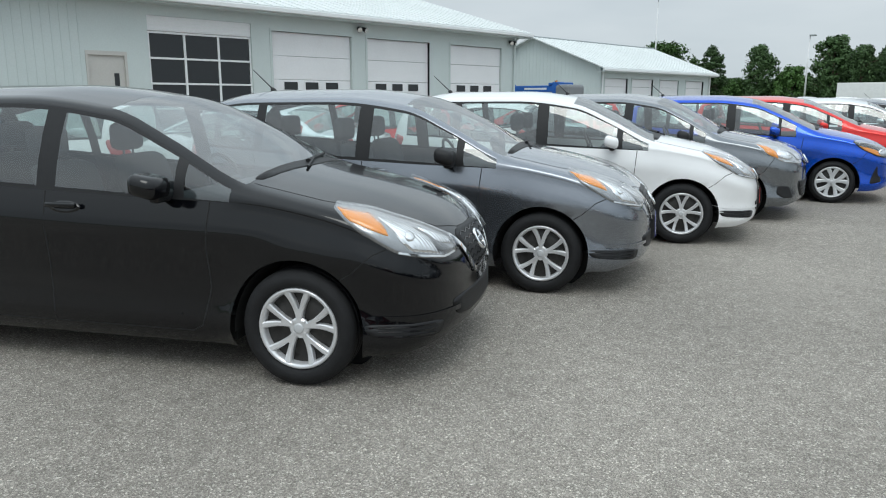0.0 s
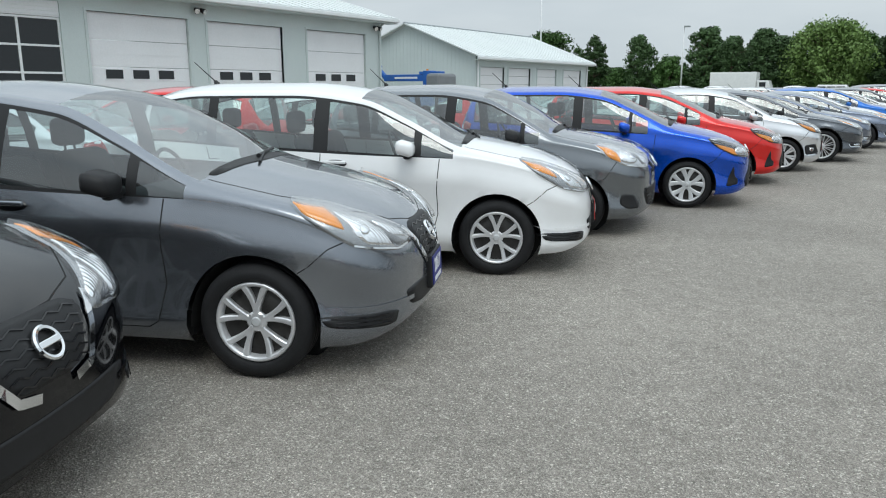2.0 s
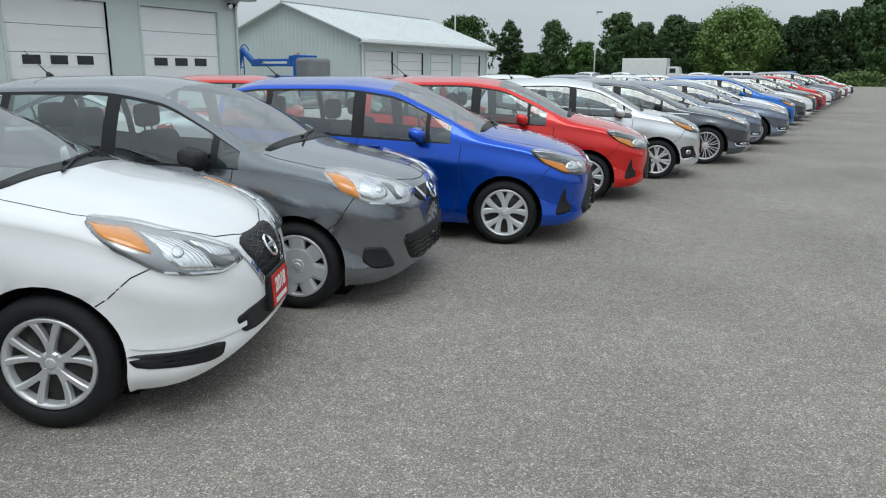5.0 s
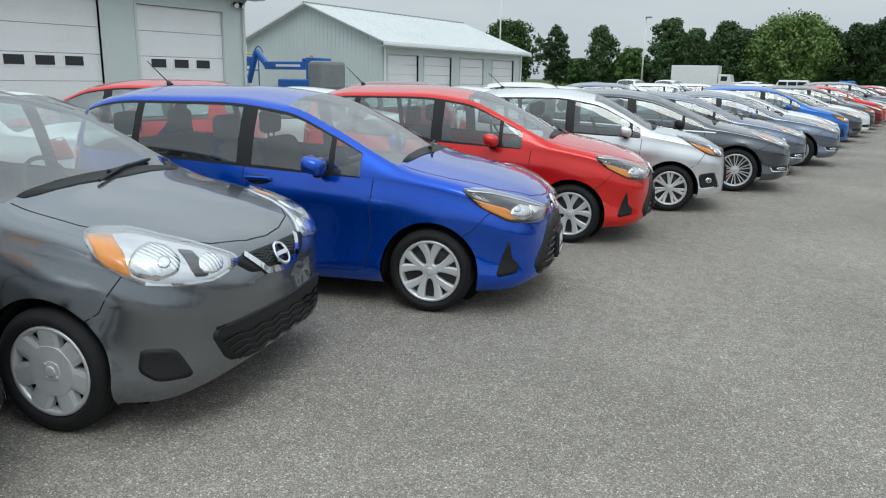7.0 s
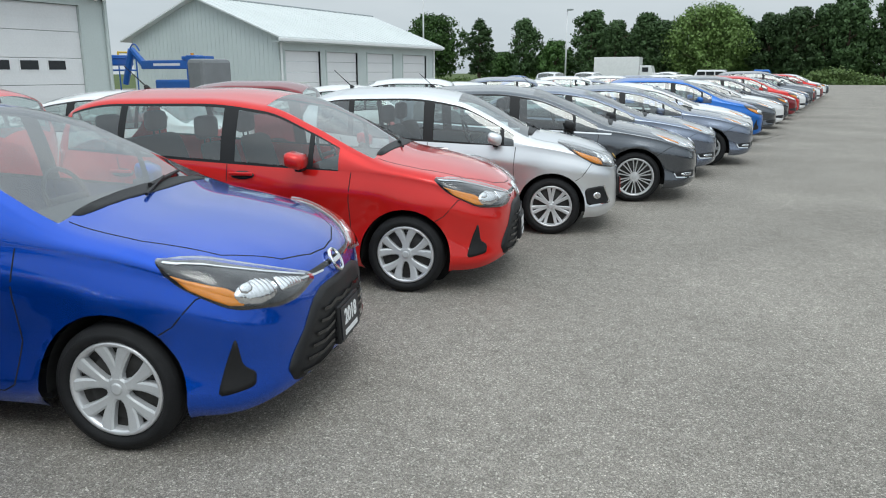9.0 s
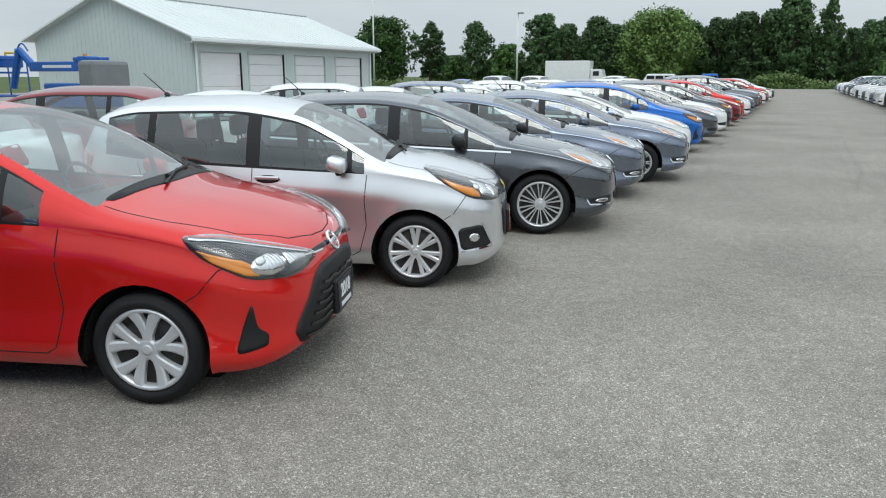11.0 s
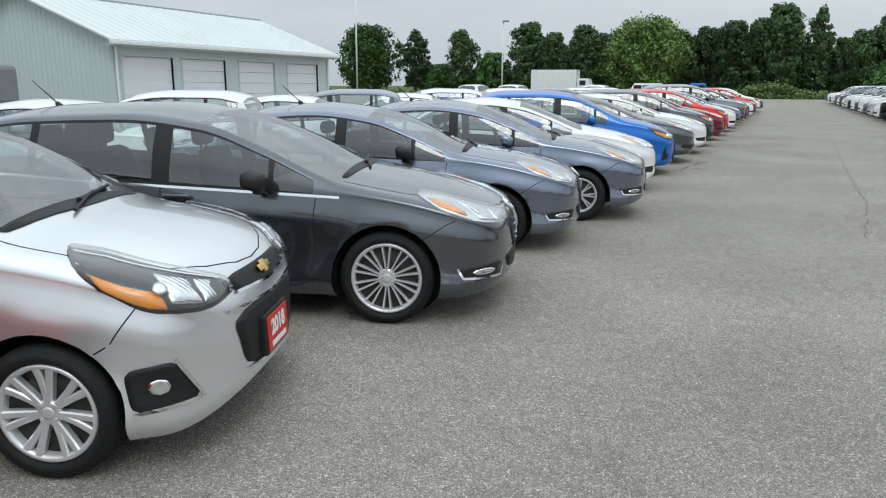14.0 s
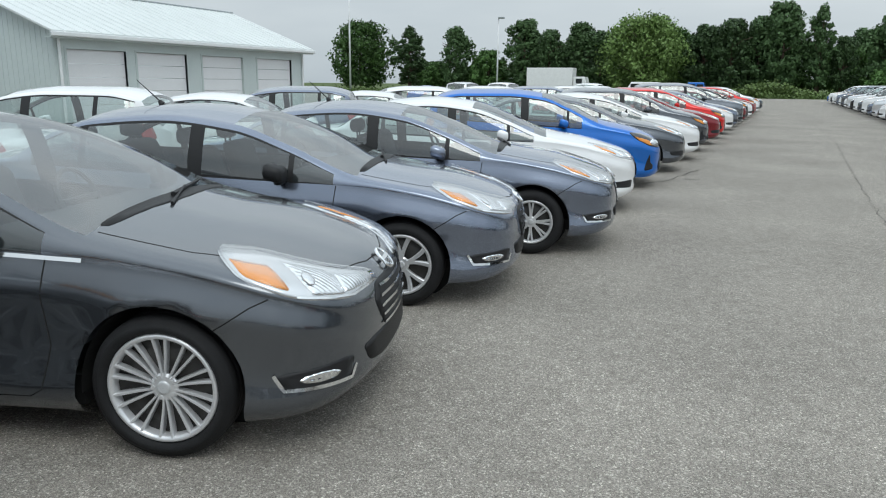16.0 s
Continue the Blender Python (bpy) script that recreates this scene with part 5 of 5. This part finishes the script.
stand("note", "black", "black five-door hatchback on asphalt, alloy wheels", -3.24, 0.37, 30, face="wing")
stand("note", "gunmetal", "dark grey five-door hatchback with blue year plate", -3.45, 2.75, 27, face="wing", plate=("2017", "plate_blue"), mirror_dark=True)
stand("note", "white", "white five-door hatchback with red year plate", -3.575, 5.36, 28, face="wing", plate=("2018", "plate_red"))
stand("micra", "grey", "grey rounded small hatchback with silver wheel covers", -3.78, 7.25, 18, face="round", style="seven", rim_r=0.205, mirror_dark=True)
stand("yaris", "blue", "bright blue hatchback with black grille and year plate", -3.40, 9.73, 19, face="hex", style="six", rim_r=0.21, plate=("2018", "plate_black"))
stand("yaris", "red", "red hatchback with black grille and year plate", -3.535, 12.43, 18, face="hex", style="six", rim_r=0.21, plate=("2018", "plate_black"))
stand("spark", "silver", "silver small hatchback with red year plate", -3.27, 14.93, 20, face="bow", style="twin7", rim_r=0.205, plate=("2018", "plate_red"))
stand("focus", "charcoal", "charcoal hatchback with chrome window line, multi-spoke wheels", -2.99, 17.32, 18, face="slit", style="multi", rim_r=0.235, chrome_belt=True, mirror_dark=True)
stand("sedan", "slate", "slate grey sedan with black grille", -3.1, 19.75, 17, face="slit", style="y5", rim_r=0.215, mirror_dark=True)
accent = stand("sedan", "slate", "blue-grey sedan with silver alloy wheels", -2.76, 21.80, 17, face="slit", style="ten", rim_r=0.20)

# simpler cars further off
FAR = {}
for kind, face, style in (("sedan", "slit", "ten"), ("yaris", "hex", "six"), ("suv", "slit", "y5")):
    FAR[kind] = car(kind, "white", "white %s in the parked rows" % {"sedan": "sedan", "yaris": "hatchback", "suv": "sport utility car"}[kind], face=face, style=style, rim_r=0.21, lite=True)
NAMES = {"white": "white", "slate": "blue-grey", "skyblue": "bright blue", "charcoal": "charcoal", "maroon": "maroon", "red": "red", "black": "black", "silver": "silver", "gunmetal": "dark grey"}
KIND = {"sedan": "sedan", "yaris": "hatchback", "suv": "sport utility car"}
first = {"sedan": True, "yaris": True, "suv": True}


def far_car(kind, colour, x, y, turn, where="in a parked row"):
    if first[kind]:
        c = FAR[kind]
        first[kind] = False
        c.matrix_basis = pose(x, y, 0, 0, 0, turn)
    else:
        c = copy_thing(FAR[kind], pose(x, y, 0, 0, 0, turn))
    for o in (c, *c.children_recursive):
        if o.data and o.data.materials and o.data.materials[0] == M["white"]:
            o.material_slots[0].link = "OBJECT"
            o.material_slots[0].material = M[colour]
    tagged(c, "%s %s %s" % (NAMES[colour], KIND[kind], where))
    return c


tones = ["white", "skyblue", "charcoal", "white", "charcoal", "maroon", "red", "white", "slate", "gunmetal", "maroon", "black", "white", "maroon", "red", "white", "silver", "charcoal"]
kinds = ["sedan", "yaris", "sedan", "sedan", "yaris", "sedan", "yaris", "sedan", "sedan", "suv"]
for k, c in enumerate(tones):
    far_car(kinds[k % 10], c, -3.25 + 0.045 * k, 25.1 + 2.45 * k, 17, "facing the aisle in the long row")
# second row, back to back with the first
for k, c in enumerate(["white", "white", "silver", "red", "white", "red", "white", "maroon", "white", "white", "white", "slate", "white", "white", "slate", "white", "red", "slate", "slate", "white", "black", "white"]):
    far_car(["sedan", "yaris", "sedan", "yaris"][k % 4], c, -11.2, -1.6 + 2.6 * k, 205, "in the row behind, facing away")
# rows beside and beyond
for k, c in enumerate(["skyblue", "silver", "white", "charcoal", "white", "slate", "white"]):
    far_car("suv" if k in (1, 2, 4) else "sedan", c, -24 + 3.0 * k, 66, 90, "at the far side of the lot")
# the last 24 carry the row on out of view, for dark reflections
for k, c in enumerate(["skyblue", "white", "charcoal", "white", "silver", "slate", "white", "charcoal", "white", "silver", "black", "white", "charcoal", "white", "slate", "silver", "white", "black"] + ["charcoal", "white", "silver", "black", "slate", "maroon", "black", "white"] * 3):
    far_car(["sedan", "suv"][k % 2], c, 4.6, 97 - 2.6 * k, 155, "in the row across the aisle")

# ---- trees ----
def leaf_mesh(centres, rnd, leaves, size, mat, name):
    vs, fs = [], []
    for c, cr in centres:
        for j in range(leaves):
            d = Vector((rnd.gauss(0, 1), rnd.gauss(0, 1), rnd.gauss(0, 0.8)))
            d.normalize()
            p = c + d * cr * rnd.uniform(0.45, 1.12)
            sz = rnd.uniform(0.6, 1.4) * size
            e1 = Vector((rnd.gauss(0, 1), rnd.gauss(0, 1), rnd.gauss(0, 1))).normalized()
            e2 = e1.cross(d)
            if e2.length < 0.1:
                continue
            e2.normalize()
            n0 = len(vs)
            vs += [p + e1 * sz, p + e2 * sz * 0.7, p - e1 * sz, p - e2 * sz * 0.7]
            fs.append((n0, n0 + 1, n0 + 2, n0 + 3))
    me = bpy.data.meshes.new(name)
    me.from_pydata(vs, [], fs)
    me.materials.append(M[mat])
    return new(name, me)


def tree_source(height, spread, leaf, seed, clumps, label, shape=0.6, foot=0.14):
    rnd = random.Random(seed)
    t = new("tree")
    tagged(t, label, "tree", "trees at the lot edge")
    bm = bmesh.new()
    add_tube(bm, (0, 0, 0), (0.1, 0, height * 0.45), 0.30, 0.2, 10)
    add_tube(bm, (0.1, 0, height * 0.45), (0, 0.1, height * 0.9), 0.2, 0.04, 8)
    for k in range(10):
        a = rnd.uniform(0, 6.28)
        z = height * rnd.uniform(0.2, 0.7)
        rr = spread * rnd.uniform(0.45, 0.8)
        add_tube(bm, (0.05, 0, z), (rr * math.cos(a), rr * math.sin(a), z + height * rnd.uniform(0.08, 0.2)), 0.11, 0.03, 6)
    part("trunk", bm, M["bark"], t)
    centres = []
    for k in range(clumps):
        u = rnd.random()
        env = max(0.12, math.sin(math.pi * (0.10 + 0.87 * u))) ** shape
        a = rnd.uniform(0, 6.28)
        lobe = 0.82 + 0.18 * math.sin(3 * a + seed) + 0.12 * math.sin(5 * a + 7 * u)
        rr = spread * env * lobe * rnd.uniform(0.1, 1.0) ** 0.5
        z = height * (foot + (0.96 - foot) * u)
        centres.append((Vector((rr * math.cos(a), rr * math.sin(a), z)), spread * rnd.uniform(0.12, 0.26)))
    o = leaf_mesh(centres, rnd, 60, 0.21, leaf, "crown")
    o.parent = t
    return t


TREES = [tree_source(11, 3.6, "leaf_dark", 1, 150, "tall dark green broadleaf tree"),
         tree_source(10, 5.4, "leaf_mid", 2, 200, "broad mid-green broadleaf tree", 0.5),
         tree_source(11, 7.2, "leaf_light", 3, 260, "large light green spreading tree", 0.5, 0.08),
         tree_source(12, 2.7, "leaf_dark", 4, 110, "slender dark green tree", 0.8),
         tree_source(5.5, 3.4, "leaf_mid", 5, 110, "low mid-green bushy tree", 0.5, 0.05)]
used = set()


def plant(k, x, y, h, turn=0.0, wide=1.0):
    base = (11, 10, 11, 12, 5.5)[k]
    m = pose(x, y, -0.05, 0, 0, turn)
    if k in used:
        t = copy_thing(TREES[k], m)
    else:
        t = TREES[k]
        used.add(k)
        t.matrix_basis = m
    sc = h / base
    t.scale = (sc * wide, sc * wide, sc)
    return t


# the trees that stand out, then the woods behind
for k, x, h, wide in ((1, -71.5, 12.3, 1.0), (3, -60.8, 11.2, 1.3), (0, -52.0, 11.0, 0.95), (4, -46.3, 6.9, 0.9), (4, -55.8, 5.0, 1.0), (0, -40.0, 12.0, 1.05), (0, -35.2, 10.2, 0.9),
                      (0, -30.2, 11.2, 1.0), (2, -20.6, 12.0, 0.95), (0, -11.6, 10.6, 1.0), (0, -7.6, 11.2, 1.0), (0, -3.8, 11.6, 0.85), (0, -0.8, 13.4, 0.9), (3, 4.1, 12.8, 0.8), (0, 7.2, 8.6, 0.8), (0, 12.5, 11.4, 0.9)):
    plant(k, x, 135 + random.uniform(-1.5, 1.5), h, random.uniform(0, 360), wide)
for k in range(34):
    x = -66 + k * 2.75
    low = x < -44
    plant(0 if k % 3 else 1, x + random.uniform(-1, 1), 149 + random.uniform(-4, 5), random.uniform(4.5, 6.0) if low else random.uniform(7.2, 11.6), random.uniform(0, 360), 1.0)
for k in range(14):
    plant(4, 13 + k * 4.2, 128 + random.uniform(-2, 4), random.uniform(5, 9), random.uniform(0, 360), 1.0)

# rough grass and scrub along the lot edge
rnd = random.Random(11)
scrub = []
for k in range(520):
    x = rnd.uniform(-75, 45)
    scrub.append((Vector((x, rnd.uniform(119.5, 131), rnd.uniform(0.0, 0.45))), rnd.uniform(0.35, 0.8)))
for k in range(170):
    x = rnd.gauss(-2, 3.2)
    scrub.append((Vector((x, rnd.uniform(122, 127), rnd.uniform(0.2, 1.7) * math.exp(-((x + 2) / 5) ** 2))), rnd.uniform(0.5, 0.9)))
ob = leaf_mesh(scrub, rnd, 34, 0.17, "grass", "scrub")
tagged(ob, "rough green grass and scrub along the lot edge", "grass", kind="stuff")


# ---- boom lift beside the main building ----
def boom_lift(x, y):
    t = new("boom_lift")
    t.location = (x, y, 0)
    tagged(t, "blue articulated boom lift folded beside the building", "boom lift")
    part("chassis", boxed(-1.2, -0.85, 0.35, 1.2, 0.85, 0.75, bevel=0.05), M["grey_box"], t)
    for cx in (-0.85, 0.85):
        for cy in (-0.85, 0.85):
            bm = bmesh.new()
            add_tube(bm, (cx, cy - 0.13, 0.36), (cx, cy + 0.13, 0.36), 0.36, None, 20)
            part("wheel", bm, M["rubber"], t)
    part("turret", boxed(-0.9, -0.6, 0.78, 0.9, 0.6, 1.45, bevel=0.05), M["liftblue"], t)
    part("counterweight", boxed(0.55, -0.62, 1.1, 1.25, 0.62, 2.08, bevel=0.12), M["grey_box"], t)
    part("mast", boxed(0.1, -0.2, 1.2, 0.5, 0.2, 2.2, bevel=0.03), M["liftblue"], t)
    bm = boxed(-2.0, -0.16, 1.78, 1.05, 0.16, 2.06, bevel=0.03)
    boom = part("boom", bm, M["liftblue"], t)
    part("lettering_bar", boxed(-1.4, -0.166, 1.88, -0.2, -0.16, 1.96), M["plate_white"], boom)
    part("tip_cap", boxed(-0.1, -0.18, 2.06, 0.95, 0.18, 2.17, bevel=0.02), M["liftblue"], boom)
    bm = bmesh.new()
    add_tube(bm, (-2.0, 0, 1.92), (-2.55, 0, 2.42), 0.12, 0.10, 8)
    add_tube(bm, (-2.55, 0, 2.42), (-3.0, 0, 1.3), 0.12, 0.10, 8)
    for a in range(10):
        p = [(-2.3 - 0.5 * q / 9 * 1.0, 0.1, 2.38 + 0.22 * math.sin(math.pi * q / 9)) for q in (a, a + 1)]
        add_tube(bm, p[0], p[1], 0.025, None, 6)
    part("jib", bm, M["liftblue"], t)
    basket = bmesh.new()
    for zz in (1.05, 1.75, 2.15):
        for a, b in (((-4.9, -0.6), (-3.1, -0.6)), ((-3.1, -0.6), (-3.1, 0.6)), ((-3.1, 0.6), (-4.9, 0.6)), ((-4.9, 0.6), (-4.9, -0.6))):
            add_tube(basket, (*a, zz), (*b, zz), 0.028, None, 6)
    for px in (-4.9, -4.0, -3.1):
        for py in (-0.6, 0.6):
            add_tube(basket, (px, py, 1.05), (px, py, 2.15), 0.025, None, 6)
    part("basket", basket, M["liftblue"], t, "blue tube basket")
    part("control_box", boxed(-3.5, -0.5, 1.9, -3.1, 0.5, 2.25, bevel=0.04), M["liftblue"], t)
    bm = bmesh.new()
    for py in (-0.55, 0.25):
        add_tube(bm, (-3.55, py, 2.1), (-3.55, py, 2.35), 0.035, None, 8)
        add_tube(bm, (-3.55, py, 2.35), (-3.55, py + 0.4, 2.35), 0.035, None, 8)
    part("guard", bm, M["yellow"], t, "yellow padded guard")
    bm = bmesh.new()
    add_tube(bm, (0.2, 0, 2.17), (0.2, 0, 2.27), 0.05, None, 8)
    part("beacon", bm, M["amber"], t)


boom_lift(-19.2, 25.2)


# ---- box truck, van, pickup at the lot edge ----
def box_truck(x, y):
    t = new("box_truck")
    t.matrix_basis = pose(x, y, 0)
    tagged(t, "white box truck parked at the lot edge", "truck")
    part("cargo_box", boxed(-8.6, -1.2, 0.95, -1.4, 1.2, 4.0, bevel=0.05), M["white"], t)
    part("chassis", boxed(-8.4, -0.6, 0.55, 0.6, 0.6, 0.95), M["pit"], t)
    bm = boxed(-1.3, -1.1, 0.6, 1.0, 1.1, 2.7, bevel=0.08)
    for v in bm.verts:
        if v.co.x > 0.2 and v.co.z > 1.6:
            v.co.x -= (v.co.z - 1.6) * 0.55
    part("cab", bm, M["white"], t)
    part("bonnet", boxed(0.7, -1.0, 0.6, 1.9, 1.0, 1.55, bevel=0.1), M["white"], t)
    part("cab_window", boxed(-0.9, -1.108, 1.7, 0.05, -1.1, 2.4, bevel=0.003), M["darkglass"], t)
    for cx in (1.1, -6.5):
        for sg in (-1, 1):
            bm = bmesh.new()
            add_tube(bm, (cx, sg * 0.8, 0.45), (cx, sg * 1.1, 0.45), 0.45, None, 20)
            part("wheel", bm, M["rubber"], t)


box_truck(-27.8, 127.5)


def boxy(name, label, x, y, colour, pickup):
    t = new(name)
    t.matrix_basis = pose(x, y, 0)
    tagged(t, label, name)
    part("body", boxed(-2.7, -0.95, 0.45, 2.7, 0.95, 1.15, bevel=0.12), M[colour], t)
    bm = boxed(-1.0 if pickup else -2.6, -0.9, 1.1, 1.2 if pickup else 1.7, 0.9, 1.95, bevel=0.12)
    for v in bm.verts:
        if v.co.z > 1.6:
            v.co.x *= 0.86
            v.co.y *= 0.86
    part("cabin", bm, M[colour], t)
    for k in range(3 if not pickup else 2):
        x0 = (-2.2 + k * 1.2) if not pickup else (-0.75 + k * 0.95)
        bm = boxed(x0, -0.92, 1.25, x0 + (1.05 if not pickup else 0.8), -0.86, 1.72, bevel=0.01)
        part("side_window", bm, M["darkglass"], t)
    for cx in (-1.7, 1.7):
        for sg in (-1, 1):
            bm = bmesh.new()
            add_tube(bm, (cx, sg * 0.75, 0.38), (cx, sg * 0.97, 0.38), 0.38, None, 18)
            part("wheel", bm, M["rubber"], t)


boxy("van", "white passenger van near the lot edge", -16.5, 117, "white", False)
boxy("pickup", "blue pickup truck near the lot edge", -10.2, 113, "skyblue", True)


# ---- cracks in the asphalt ----
def crack(line, width, seed):
    rnd = random.Random(seed)
    bm = bmesh.new()
    prev = None
    pts = []
    for (a, b), (c, d) in zip(line, line[1:]):
        n = max(2, int(math.hypot(c - a, d - b) / 0.12))
        pts += [(a + (c - a) * q / n + rnd.gauss(0, 0.018), b + (d - b) * q / n + rnd.gauss(0, 0.018)) for q in range(n)]
    for k in range(1, len(pts) - 1):
        t = Vector((pts[k + 1][0] - pts[k - 1][0], pts[k + 1][1] - pts[k - 1][1], 0)).normalized()
        sd = Vector((-t.y, t.x, 0)) * width * rnd.uniform(0.3, 1.2)
        p = Vector((*pts[k], 0.004))
        row = (bm.verts.new(p - sd), bm.verts.new(p + sd))
        if prev:
            bm.faces.new((prev[0], row[0], row[1], prev[1]))
        prev = row
    return tagged(link_mesh("crack", bm, M["crack"]), "dark wandering crack in the asphalt", "crack", "asphalt cracks", "structure")


M["crack"] = material("crack_filler", (0.045, 0.042, 0.040), 0.9, 0, 0, 0.2, 20, 0.3)
crack([(0.35, 22.0), (0.62, 25.0), (0.70, 30), (0.95, 39), (0.8, 52), (1.1, 66)], 0.004, 1)
crack([(-3.0, 27.0), (-2.3, 28.2), (-1.95, 30.5)], 0.012, 3)
crack([(-2.2, 28.5), (-1.6, 28.7)], 0.03, 4)
